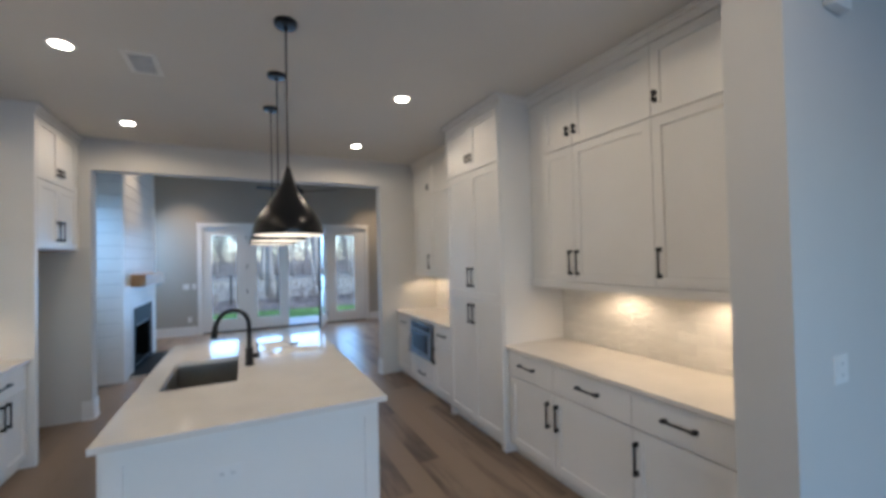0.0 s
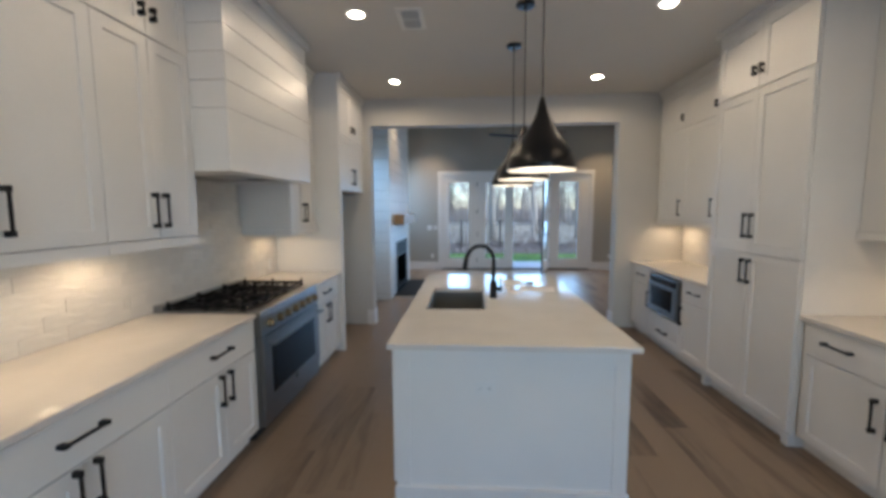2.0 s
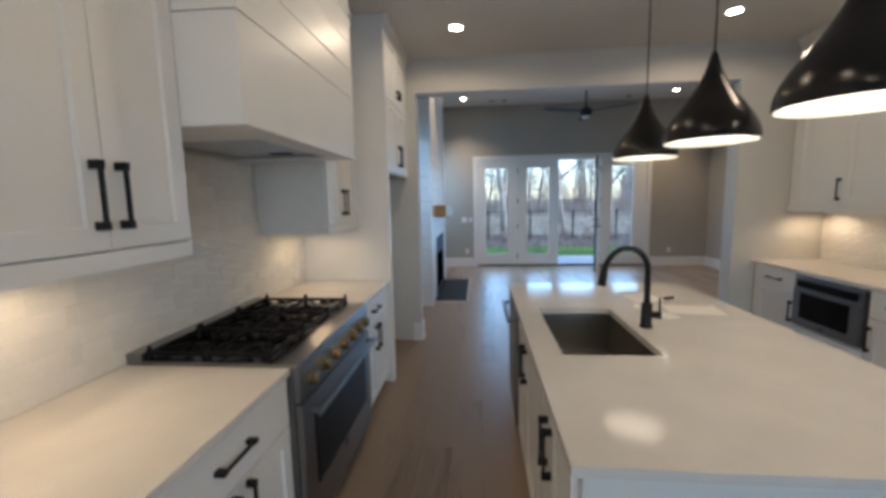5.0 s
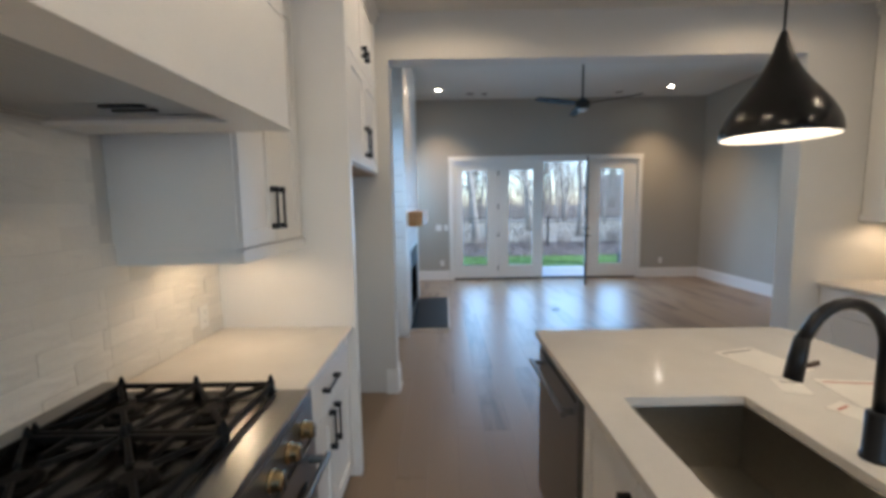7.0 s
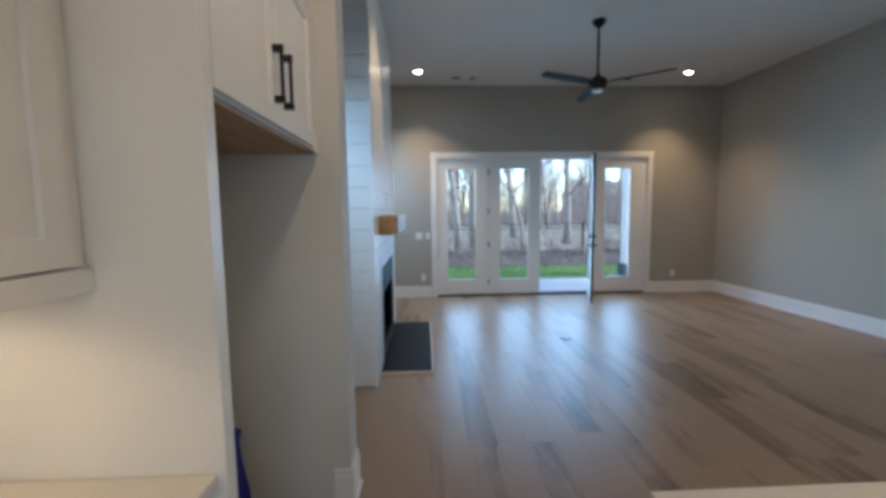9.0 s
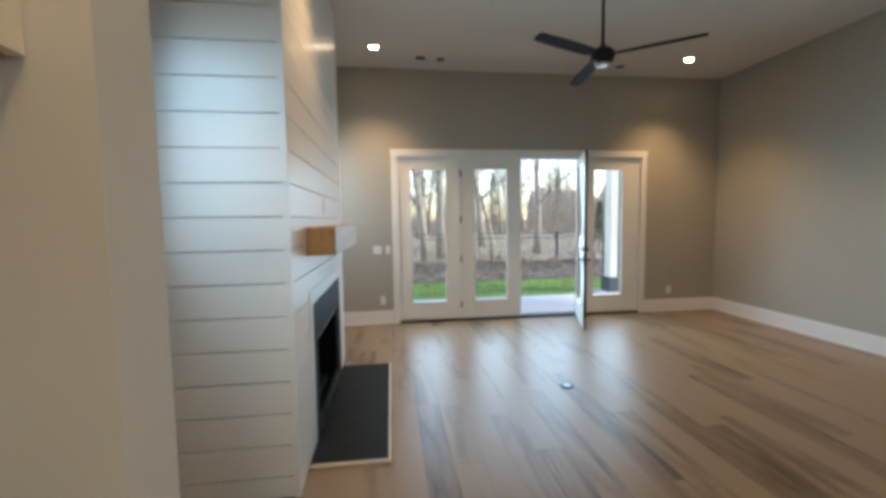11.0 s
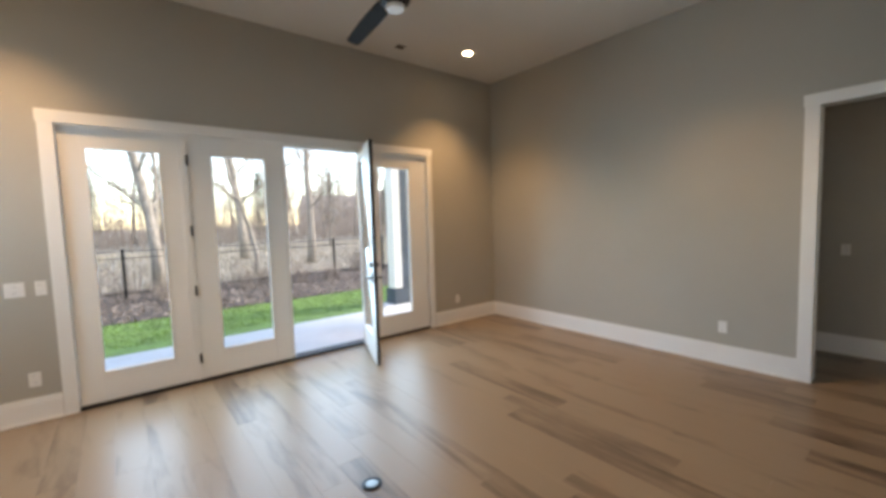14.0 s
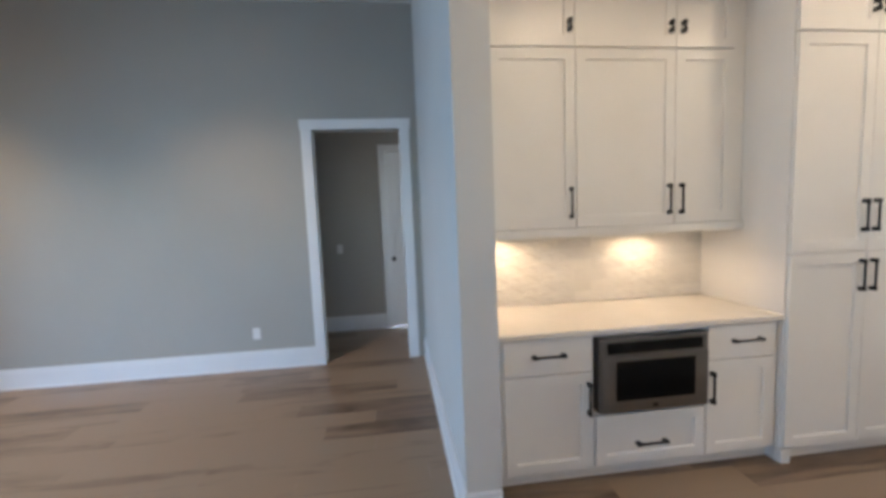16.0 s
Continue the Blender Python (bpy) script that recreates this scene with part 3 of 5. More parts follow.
# range side
base_cabinet(1.05, 1.95, 1, [(1.05, 1.95, 1.5)], [(1.05, 1.5, 1.45, 0.56), (1.5, 1.95, 1.55, 0.56)], W2)
base_cabinet(1.95, 2.80, 1, [(1.95, 2.80, 2.36)], [(1.95, 2.36, 2.318, 0.57), (2.36, 2.80, 2.402, 0.57)], W2)
base_cabinet(2.80, 3.60, 1, [(2.80, 3.60, 3.22)], [(2.80, 3.24, 3.20, 0.56), (3.24, 3.60, 3.283, 0.56)], W2)
base_cabinet(4.645, 5.447, 1, [(4.66, 5.40, 5.0)], [(4.66, 5.03, 4.99, 0.56), (5.03, 5.40, 5.07, 0.56)], W2)
upper_cabinet(0.95, 1.87, 1, [(0.95, 1.41, 1.37), (1.41, 1.87, 1.45)])
upper_cabinet(1.87, 2.79, 1, [(1.87, 2.33, 2.29), (2.33, 2.79, 2.375)])
upper_cabinet(2.79, 3.43, 1, [(2.79, 3.115, 3.078), (3.115, 3.43, 3.156)])
upper_cabinet(4.755, 5.447, 1, [(4.76, 5.075, 5.037), (5.075, 5.40, 5.112)], z0=1.43, handle_v=1.59)
# pantry side
base_cabinet(3.165, 3.735, -1, [(3.165, 3.70, 3.46)], [(3.17, 3.70, 3.215, 0.50)], W2)
base_cabinet(2.495, 3.165, -1, [(2.495, 3.165, 2.825)], [(2.495, 3.165, 3.12, 0.505)], W2)
base_cabinet(1.89, 2.495, -1, [(1.90, 2.495, 2.20)], [(1.90, 2.495, 2.462, 0.505)], W2)
upper_cabinet(1.89, 2.52, -1, [(1.95, 2.52, 2.482)])
upper_cabinet(2.52, 3.738, -1, [(2.52, 3.20, 3.165), (3.20, 3.54, 3.24)])
upper_cabinet(4.762, 6.525, -1, [(4.85, 5.245, 5.205), (5.245, 5.89, 5.287), (5.89, 6.42, 5.928)])
base_cabinet(5.925, 6.525, -1, [(5.94, 6.45, 6.195)], [(5.94, 6.45, 5.965, 0.52)], W2)
base_cabinet(4.762, 5.24, -1, [(4.80, 5.235, 4.99)], [(4.80, 5.235, 5.21, 0.515)], W2)


def microwave_cabinet():
    c = thing("microwave_cabinet", (4.38, 5.58, 0), "white base cabinet holding a drawer microwave", "cabinet", "kitchen base cabinets")
    put = facing(4.065, -1)
    part("body", boxes((4.068, KR - 0.003, 5.241, 5.924, 0.095, 0.42), (4.12, KR - 0.003, 5.241, 5.924, 0.42, 0.884), (4.066, 4.12, 5.241, 5.924, 0.862, 0.884)), CAB, c)
    part("plinth", boxes((4.12, KR - 0.003, 5.241, 5.924, 0, 0.094)), CAB, c, "recessed white toe board")
    d = shaker(c, put, 5.245, 5.92, 0.10, 0.405, "drawer")
    pull(d, put, 5.585, 0.225, 0.165, False)
    m = thing("drawer_microwave", (4.10, 5.585, 0.42), "stainless drawer microwave with black glass front", "microwave")
    part("body", boxes((4.02, 4.115, 5.255, 5.91, 0.43, 0.855), bevel=0.004), STEEL, m)
    part("control_panel", boxes((4.004, 4.019, 5.30, 5.865, 0.775, 0.835), bevel=0.002), DARKGLASS, m, "black glass control strip")
    part("door", boxes((4.006, 4.019, 5.262, 5.903, 0.435, 0.760), bevel=0.003), STEEL, m)
    part("window", boxes((4.000, 4.0055, 5.345, 5.82, 0.505, 0.73), bevel=0.002), DARKGLASS, m, "black glass door window")
    part("badge", boxes((4.003, 4.0055, 5.57, 5.60, 0.455, 0.475)), BLACK, m)


microwave_cabinet()


def pantry():
    c = thing("pantry_cabinet", (4.36, 4.25, 0), "floor-to-ceiling white shaker pantry with black pulls", "cabinet")
    put = facing(4.035, -1)
    part("body", boxes((4.036, KR - 0.003, 3.741, 4.759, 0.09, 3.02)), CAB, c)
    part("plinth", boxes((4.075, KR - 0.003, 3.741, 4.759, 0, 0.089)), CAB, c, "recessed white toe board")
    for y0, y1 in ((3.741, 3.80), (4.70, 4.759)):
        part("foot", boxes((4.018, 4.074, y0, y1, 0.0, 0.089), bevel=0.004), CAB, c)
    part("crown", boxes((4.02, KR - 0.003, 3.735, 4.765, 3.0, 3.05), (3.985, KR - 0.003, 3.715, 4.785, 3.05, KC - 0.001), bevel=0.005), CAB, c)
    for u0, u1, hu in ((3.75, 4.25, 4.215), (4.25, 4.75, 4.29)):
        for v0, v1, hv, hl in ((0.095, 1.265, 1.13, 0.165), (1.275, 2.50, 1.48, 0.165), (2.51, 2.995, 2.64, 0.045)):
            d = shaker(c, put, u0, u1, v0, v1)
            pull(d, put, hu, hv, hl)


pantry()


def fridge_surround():
    part_panel = thing("fridge_enclosure", (0.05, 5.475, 0), "full-height white side panel of the fridge alcove", "panel")
    part("panel", boxes((KL + 0.003, 0.44, 5.45, 5.50, 0.0, KC - 0.001), bevel=0.002), CAB, part_panel)
    part("crown", boxes((0.44, 0.462, 5.446, 5.504, 3.0, 3.05), (0.44, 0.48, 5.43, 5.52, 3.05, KC - 0.001), bevel=0.004), CAB, part_panel)
    c = thing("fridge_cabinet", (0.05, 5.95, 1.84), "white shaker cabinet above the empty fridge alcove", "cabinet")
    part("body", boxes((KL + 0.003, 0.42, 5.502, OY0 - 0.003, 1.84, 3.02)), CAB, c)
    part("underside", boxes((KL + 0.02, 0.40, 5.51, OY0 - 0.02, 1.832, 1.8395)), OAK, c, "unpainted wood underside")
    part("crown", boxes((0.41, 0.444, 5.521, OY0 - 0.003, 3.0, 3.055), (0.41, 0.465, 5.521, OY0 - 0.003, 3.055, KC - 0.001), bevel=0.004), CAB, c)
    put = facing(0.42, 1)
    for u0, u1, hu in ((5.505, 5.955, 5.91), (5.955, 6.41, 6.0)):
        d = shaker(c, put, u0, u1, 1.845, 2.45)
        pull(d, put, hu, 2.01, 0.165)
        d = shaker(c, put, u0, u1, 2.456, 2.995)
        pull(d, put, hu, 2.57, 0.045)


fridge_surround()


def worktop(x0, x1, y0, y1, label):
    w = tagged(part("worktop", boxes((x0, x1, y0, y1, 0.885, 0.915), bevel=0.003), QUARTZ), label, "worktop")
    return w


worktop(KL + 0.012, 0.42, 1.05, 3.605, "white quartz worktop along the range wall")
worktop(KL + 0.012, 0.42, 4.64, 5.448, "short white quartz worktop beside the range")
worktop(4.03, KR - 0.012, 1.888, 3.738, "white quartz worktop lit by warm cabinet lights")
worktop(4.03, KR - 0.012, 4.762, 6.528, "white quartz worktop above the microwave")


def hood():
    h = thing("range_hood", (0.03, 4.05, 1.87), "white shiplap-clad range hood with steel insert", "range hood")
    y0, y1, x1 = 3.435, 4.69, 0.40
    # core in the darker groove tone, so the board gaps read as shaded
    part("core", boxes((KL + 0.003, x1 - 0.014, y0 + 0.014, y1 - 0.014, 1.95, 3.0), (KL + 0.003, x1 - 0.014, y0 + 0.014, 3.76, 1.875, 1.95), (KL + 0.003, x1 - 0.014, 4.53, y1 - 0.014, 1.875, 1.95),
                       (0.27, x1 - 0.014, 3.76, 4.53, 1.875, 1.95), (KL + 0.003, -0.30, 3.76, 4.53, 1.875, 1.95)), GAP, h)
    levels = [1.87, 2.24, 2.405, 2.57, 2.735, 2.90, 3.03]
    for a, b in zip(levels, levels[1:]):
        for row in ((x1 - 0.014, x1, y0, y1), (KL + 0.003, x1 - 0.014, y0, y0 + 0.014), (KL + 0.003, x1 - 0.014, y1 - 0.014, y1)):
            part("board", boxes((*row, a + 0.0025, b - 0.0025)), SHIP, h)
    part("base_trim", boxes((KL + 0.003, x1 + 0.012, y0 - 0.004, 3.76, 1.862, 1.8745), (KL + 0.003, x1 + 0.012, 4.53, y1 + 0.006, 1.862, 1.8745), (0.27, x1 + 0.012, 3.76, 4.53, 1.862, 1.8745)), SHIP, h)
    part("crown", boxes((KL + 0.003, x1 + 0.03, y0 - 0.002, y1 + 0.03, 3.03, KC - 0.001), bevel=0.004), SHIP, h)
    part("insert", boxes((-0.299, 0.269, 3.761, 4.529, 1.886, 1.949)), HOODSTEEL, h, "brushed steel hood insert")
    for i in range(21):
        x = -0.27 + i * 0.0242
        part("baffle", boxes((x, x + 0.0225, 3.80, 4.34, 1.8795, 1.8855), bevel=0.001), HOODSTEEL, h)
    for y in (4.39, 4.44):
        part("switch", boxes((-0.03, 0.10, y, y + 0.018, 1.879, 1.8855), bevel=0.002), BLACK, h, "black slider switch")


hood()


def gas_range():
    r = thing("gas_range", (0.06, 4.12, 0), "stainless gas range with black cast-iron grates", "range")
    y0, y1 = 3.61, 4.635
    part("body", boxes((KL + 0.02, 0.425, y0, y1, 0.10, 0.895)), STEEL, r)
    part("toe_kick", boxes((KL + 0.02, 0.36, y0 + 0.01, y1 - 0.01, 0.0, 0.099)), BLACK, r, "black toe kick")
    part("cooktop", boxes((-0.24, 0.33, y0 + 0.012, y1 - 0.012, 0.912, 0.925), bevel=0.004), BLACKG, r, "black enamel cooktop")
    part("front_ledge", boxes((0.331, 0.452, y0, y1, 0.896, 0.926), bevel=0.008), STEEL, r)
    for y in (y0, y1 - 0.0115):
        part("side_trim", boxes((-0.24, 0.33, y, y + 0.0115, 0.896, 0.926)), STEEL, r)
    part("backguard", boxes((-0.315, -0.241, y0, y1, 0.896, 0.962), bevel=0.004), STEEL, r)
    panel = bmesh.new()
    box(panel, 0.426, 0.452, y0, y1, 0.755, 0.8955, bevel=0.006)
    part("control_panel", panel, STEEL, r)
    for y in (3.72, 3.87, 4.0, 4.135, 4.27, 4.40, 4.53):
        bm = bmesh.new()
        lathe(bm, [(0.033, 0), (0.033, 0.006), (0.029, 0.01), (0.027, 0.034), (0.021, 0.04), (0.0, 0.041)], (0.452, y, 0.825), 20, "x")
        k = part("knob", bm, BRASS, r, "brass and steel control knob")
        part("pointer", boxes((0.486, 0.4955, y - 0.004, y + 0.004, 0.80, 0.85), bevel=0.001), STEEL, k)
    # solid black strip over the steel, painting the shade of the door gap
    part("door_gap_shade", boxes((0.4255, 0.44, y0 + 0.004, y1 - 0.004, 0.7455, 0.7545)), BLACK, r, "black strip standing in for the shaded gap above the oven door")
    door = part("oven_door", boxes((0.426, 0.458, y0 + 0.004, y1 - 0.004, 0.215, 0.745), bevel=0.005), STEEL, r)
    part("oven_window", boxes((0.4582, 0.463, y0 + 0.12, y1 - 0.12, 0.31, 0.645), bevel=0.002), DARKGLASS, door, "dark oven window")
    bm = tube(bmesh.new(), [(0.515, y0 + 0.04, 0.695), (0.515, y1 - 0.04, 0.695)], 0.012, 12)
    for y in (y0 + 0.07, y1 - 0.07):
        box(bm, 0.457, 0.515, y - 0.012, y + 0.012, 0.685, 0.705, bevel=0.003)
    part("oven_handle", bm, STEEL, door, "steel bar handle")
    part("badge", boxes((0.4582, 0.461, 4.10, 4.135, 0.255, 0.295), bevel=0.002), BLACK, door)
    part("kick_panel", boxes((0.40, 0.45, y0 + 0.004, y1 - 0.004, 0.10, 0.21), bevel=0.004), STEEL, r)
    # burners and grates
    w = (y1 - y0 - 0.03) / 3
    for i in range(3):
        a = y0 + 0.015 + i * w
        b = a + w
        for x in (-0.10, 0.185):
            bm = bmesh.new()
            lathe(bm, [(0.055, 0.925), (0.055, 0.934), (0.035, 0.936), (0.036, 0.944), (0.030, 0.948), (0.0, 0.948)], (x, (a + b) / 2, 0), 20)
            part("burner", bm, IRON, r)
        bm = bmesh.new()
        t, z0, z1 = 0.0085, 0.947, 0.964
        box(bm, -0.235, 0.325, a + 0.004, a + 0.018, z0, z1, bevel=0.002)
        box(bm, -0.235, 0.325, b - 0.018, b - 0.004, z0, z1, bevel=0.002)
        for x in (-0.228, 0.045, 0.318):
            box(bm, x - 0.007, x + 0.007, a + 0.018, b - 0.018, z0, z1, bevel=0.002)
        for x in (-0.10, 0.185):
            for sx, sy in ((1, 1), (1, -1), (-1, 1), (-1, -1)):
                c = Vector((x, (a + b) / 2, 0.957))
                e = c + Vector((sx * 0.125, sy * (w / 2 - 0.02), 0))
                s = c + (e - c) * 0.22
                tube(bm, [s, e], t, 6)
            box(bm, x - t, x + t, a + 0.018, a + 0.10, z0, z1, bevel=0.002)
            box(bm, x - t, x + t, b - 0.10, b - 0.018, z0, z1, bevel=0.002)
        for x in (-0.225, 0.045, 0.315):
            for y in (a + 0.011, b - 0.011):
                tube(bm, [(x, y, 0.925), (x, y, 0.962), (x, y, 0.990)], [0.013, 0.013, 0.005], 6)
        part("grate", bm, IRON, r, "black cast-iron grate")


gas_range()


# ---- island ----
def island():
    c = thing("island_cabinet", (2.08, 4.18, 0), "white painted island with recessed end panel", "kitchen island")
    x0, x1, y0, y1 = 1.465, 2.705, 3.10, 5.27
    part("body", boxes((x0, x1, y0, 3.74, 0.0, 0.884), (x0, x1, 4.62, y1, 0.0, 0.884), (2.03, x1, 3.74, 4.62, 0.0, 0.884), (x0, 2.03, 3.74, 4.62, 0.0, 0.60), (x0, 1.505, 3.74, 4.62, 0.60, 0.884)), CAB, c)
    put = facing_y(y0, -1)
    shaker(c, put, x0, x1, 0.02, 0.884, "end_panel", rail=0.075)
    part("base_trim", boxes(put(x0 - 0.008, x1 + 0.008, 0.0, 0.10, 0.0205, 0.032), bevel=0.003), CAB, c)
    put = facing(x0, -1)
    for u0, u1, hu in ((3.11, 3.45, 3.41), (3.45, 3.79, 3.49), (3.79, 4.195, 4.155), (4.195, 4.60, 4.235)):
        d = shaker(c, put, u0, u1, 0.10, 0.875)
        pull(d, put, hu, 0.705, 0.165)
    dw = thing("dishwasher", (1.46, 4.93, 0.10), "stainless dishwasher with bar handle under the island top", "dishwasher")
    part("door", boxes((1.432, 1.464, 4.625, 5.225, 0.10, 0.875), bevel=0.004), STEEL, dw)
    part("vent", boxes((1.429, 1.4315, 4.65, 5.20, 0.845, 0.865)), BLACK, dw)
    bm = tube(bmesh.new(), [(1.385, 4.65, 0.80), (1.385, 5.20, 0.80)], 0.012, 12)
    for y in (4.68, 5.17):
        box(bm, 1.385, 1.433, y - 0.012, y + 0.012, 0.79, 0.81, bevel=0.003)
    part("handle", bm, STEEL, dw, "steel bar handle")
    X0, X1, Y0, Y1, a0, a1, b0, b1 = 1.43, 2.745, 3.045, 5.32, 1.56, 1.985, 3.80, 4.555
    top = boxes((X0, X1, Y0, b0, 0.885, 0.915), (X0, X1, b1, Y1, 0.885, 0.915), (X0, a0, b0, b1, 0.885, 0.915), (a1, X1, b0, b1, 0.885, 0.915))
    bmesh.ops.remove_doubles(top, verts=top.verts[:], dist=0.0005)
    tagged(part("island_worktop", top, QUARTZ), "pale quartz island top with a sink cut-out", "worktop")
    s = thing("sink", ((a0 + a1) / 2, (b0 + b1) / 2, 0.65), "undermount dark stainless single-bowl sink", "sink")
    for row in ((a0 - 0.012, a0 + 0.004, b0 - 0.012, b1 + 0.012, 0.655, 0.8845), (a1 - 0.004, a1 + 0.012, b0 - 0.012, b1 + 0.012, 0.655, 0.8845), (a0 + 0.004, a1 - 0.004, b0 - 0.012, b0 + 0.004, 0.655, 0.8845),
                (a0 + 0.004, a1 - 0.004, b1 - 0.004, b1 + 0.012, 0.655, 0.8845)):
        part("bowl_side", boxes(row, bevel=0.002), SINK, s)
    part("bowl_bottom", boxes((a0 - 0.012, a1 + 0.012, b0 - 0.012, b1 + 0.012, 0.640, 0.6555)), SINK, s)
    bm = lathe(bmesh.new(), [(0.045, 0.6552), (0.045, 0.659), (0.03, 0.657), (0.0, 0.656)], ((a0 + a1) / 2, 4.2, 0), 20)
    part("drain", bm, STEEL, s)
    f = thing("faucet", (2.06, 4.2, 0.915), "matt black gooseneck pull-down faucet on the island", "faucet")
    bm = lathe(bmesh.new(), [(0.032, 0.915), (0.032, 0.925), (0.028, 0.93), (0.027, 1.04), (0.022, 1.045), (0.0, 1.045)], (2.06, 4.2, 0), 20)
    smooth(part("base", bm, BLACK, f))
    pts = [(2.06, 4.2, 1.04), (2.06, 4.2, 1.20)] + [(1.955 + 0.105 * math.cos(a), 4.2, 1.21 + 0.12 * math.sin(a)) for a in [i * math.pi / 12 for i in range(11)]] + [(1.845, 4.2, 1.235)]
    smooth(part("spout", tube(bmesh.new(), pts, 0.0155, 14), BLACK, f))
    smooth(part("spray_head", tube(bmesh.new(), [(1.847, 4.2, 1.245), (1.838, 4.2, 1.19), (1.830, 4.2, 1.135)], [0.017, 0.020, 0.021], 14), BLACK, f))
    lv = tube(bmesh.new(), [(2.075, 4.195, 0.985), (2.125, 4.175, 0.985)], [0.018, 0.02], 12)
    tube(lv, [(2.118, 4.178, 0.99), (2.114, 4.179, 1.075)], [0.006, 0.0045], 8)
    part("lever", lv, BLACK, f)
    # outlet on the end panel
    outlet((1.95, 0.665), facing_y(y0 - 0.009, -1), 0.115, 0.07)
    # leaflets and a tool left on the top
    for x, y, w, d, a, red in ((2.28, 4.86, 0.21, 0.27, 14, False), (2.46, 4.55, 0.30, 0.22, -8, True), (2.25, 4.42, 0.10, 0.14, 25, True), (2.20, 4.62, 0.09, 0.12, -20, False)):
        p = thing("leaflet", (x, y, 0.9155), "loose printed leaflet lying on the island top", "paper", "papers on the island")
        BASES[p.name] = Vector((0, 0, 0))
        part("sheet", boxes((-w / 2, w / 2, -d / 2, d / 2, 0, 0.0012)), PAPER, p)
        part("print", boxes((-w / 2 + 0.02, w / 2 - 0.02, d / 2 - 0.03, d / 2 - 0.022, 0.0013, 0.0018)), REDINK if red else WOODBLOCK, p)
        p.rotation_euler = (0, 0, radians(a))
    part_tool = tube(bmesh.new(), [(2.40, 4.78, 0.925), (2.47, 4.81, 0.925)], [0.008, 0.009], 8)
    tagged(part("marker_pen", part_tool, WOODBLOCK), "small dark marker pen lying on the island top", "pen")


def outlet(centre, put, w, h, name="wall_outlet", label="white rectangular outlet plate", cat="outlet"):
    u, v = centre
    a = put(u - w / 2, u + w / 2, v - h / 2, v + h / 2, 0.0, 0.006)
    base = ((a[0] + a[1]) / 2, (a[2] + a[3]) / 2, (a[4] + a[5]) / 2)
    o = thing(name, base, label, cat)
    part("plate", boxes(a, bevel=0.002), PLASTIC, o)
    n = 2
    for i in range(n):
        if w > h:
            uu, vv = u + (i - 0.5) * w * 0.42, v
            s = put(uu - w * 0.14, uu + w * 0.14, vv - h * 0.26, vv + h * 0.26, 0.0062, 0.009)
        else:
            uu, vv = u, v + (i - 0.5) * h * 0.42
            s = put(uu - w * 0.26, uu + w * 0.26, vv - h * 0.14, vv + h * 0.14, 0.0062, 0.009)
        sock = part("socket", boxes(s, bevel=0.001), PLASTIC, o)
        for k in (-1, 1):
            q = put(uu + k * 0.006 - 0.0012, uu + k * 0.006 + 0.0012, vv - 0.005, vv + 0.006, 0.0091, 0.0096)
            part("slot", boxes(q), BLACK, sock)
    return o


island()
outlet((5.27, 1.03), facing(KL + 0.0125, 1), 0.075, 0.12)
outlet((8.50, 0.39), facing(LR, -1), 0.075, 0.12)
outlet((0.895, 0.36), facing_y(LY, -1), 0.075, 0.12)
outlet((5.55, 0.36), facing_y(LY, -1), 0.075, 0.12)
outlet((9.18, 1.68), facing(0.49, 1), 0.12, 0.12)
outlet((0.83, 1.12), facing_y(LY, -1), 0.12, 0.12, "light_switch", "white double light switch plate", "switch")
outlet((0.985, 1.12), facing_y(LY, -1), 0.07, 0.12, "light_switch", "white single light switch plate", "switch")
outlet((4.32, 1.17), facing_y(1.66, -1), 0.12, 0.12, "light_switch", "white double light switch plate", "switch")
outlet((7.75, 1.14), facing(7.61, -1), 0.075, 0.12, "light_switch", "white single light switch plate", "switch")
tagged(part("door_chime", boxes((4.29, 4.45, 1.615, 1.659, 2.73, 2.90), bevel=0.01), PLASTIC), "small white chime box high on the wall", "door chime")


# ---- lamps ----
def pendant():
    p = thing("pendant_lamp", (0, 0, KC), "black teardrop pendant lamp with white lining", "pendant lamp", "pendants over the island")
    BASES[p.name] = Vector((0, 0, KC))
    part("canopy", lathe(bmesh.new(), [(0.065, KC), (0.065, KC - 0.02), (0.058, KC - 0.027), (0.012, KC - 0.03), (0.01, KC - 0.05), (0.0, KC - 0.05)], (0, 0, 0), 28), BLACK, p)
    part("cord", tube(bmesh.new(), [(0, 0, KC - 0.04), (0, 0, 2.21)], 0.005, 8), BLACK, p)
    outer = [(0.010, 2.235), (0.018, 2.215), (0.024, 2.19), (0.036, 2.15), (0.052, 2.11), (0.073, 2.07), (0.100, 2.03), (0.130, 1.99), (0.158, 1.95), (0.180, 1.91), (0.192, 1.875), (0.195, 1.85), (0.193, 1.835)]
    shade = part("shade", lathe_open(outer, 40), BLACKG, p)
    smooth(shade)
    inner = [(max(r - 0.004, 0.004), z - 0.001) for r, z in outer[3:]]
    smooth(part("lining", lathe_open(inner, 40), SHADEIN, shade, "white inner lining"))
    part("diffuser", lathe(bmesh.new(), [(0.178, 1.856), (0.178, 1.864), (0.0, 1.866)], (0, 0, 0), 32), BULB, p, "glowing round diffuser")
    return p


def lathe_open(profile, segs):
    bm = bmesh.new()
    rings = [[bm.verts.new((r * math.cos(2 * math.pi * i / segs), r * math.sin(2 * math.pi * i / segs), z)) for i in range(segs)] for r, z in profile]
    for a, b in zip(rings, rings[1:]):
        for i in range(segs):
            bm.faces.new((a[i], a[(i + 1) % segs], b[(i + 1) % segs], b[i]))
    return bm


first = pendant()
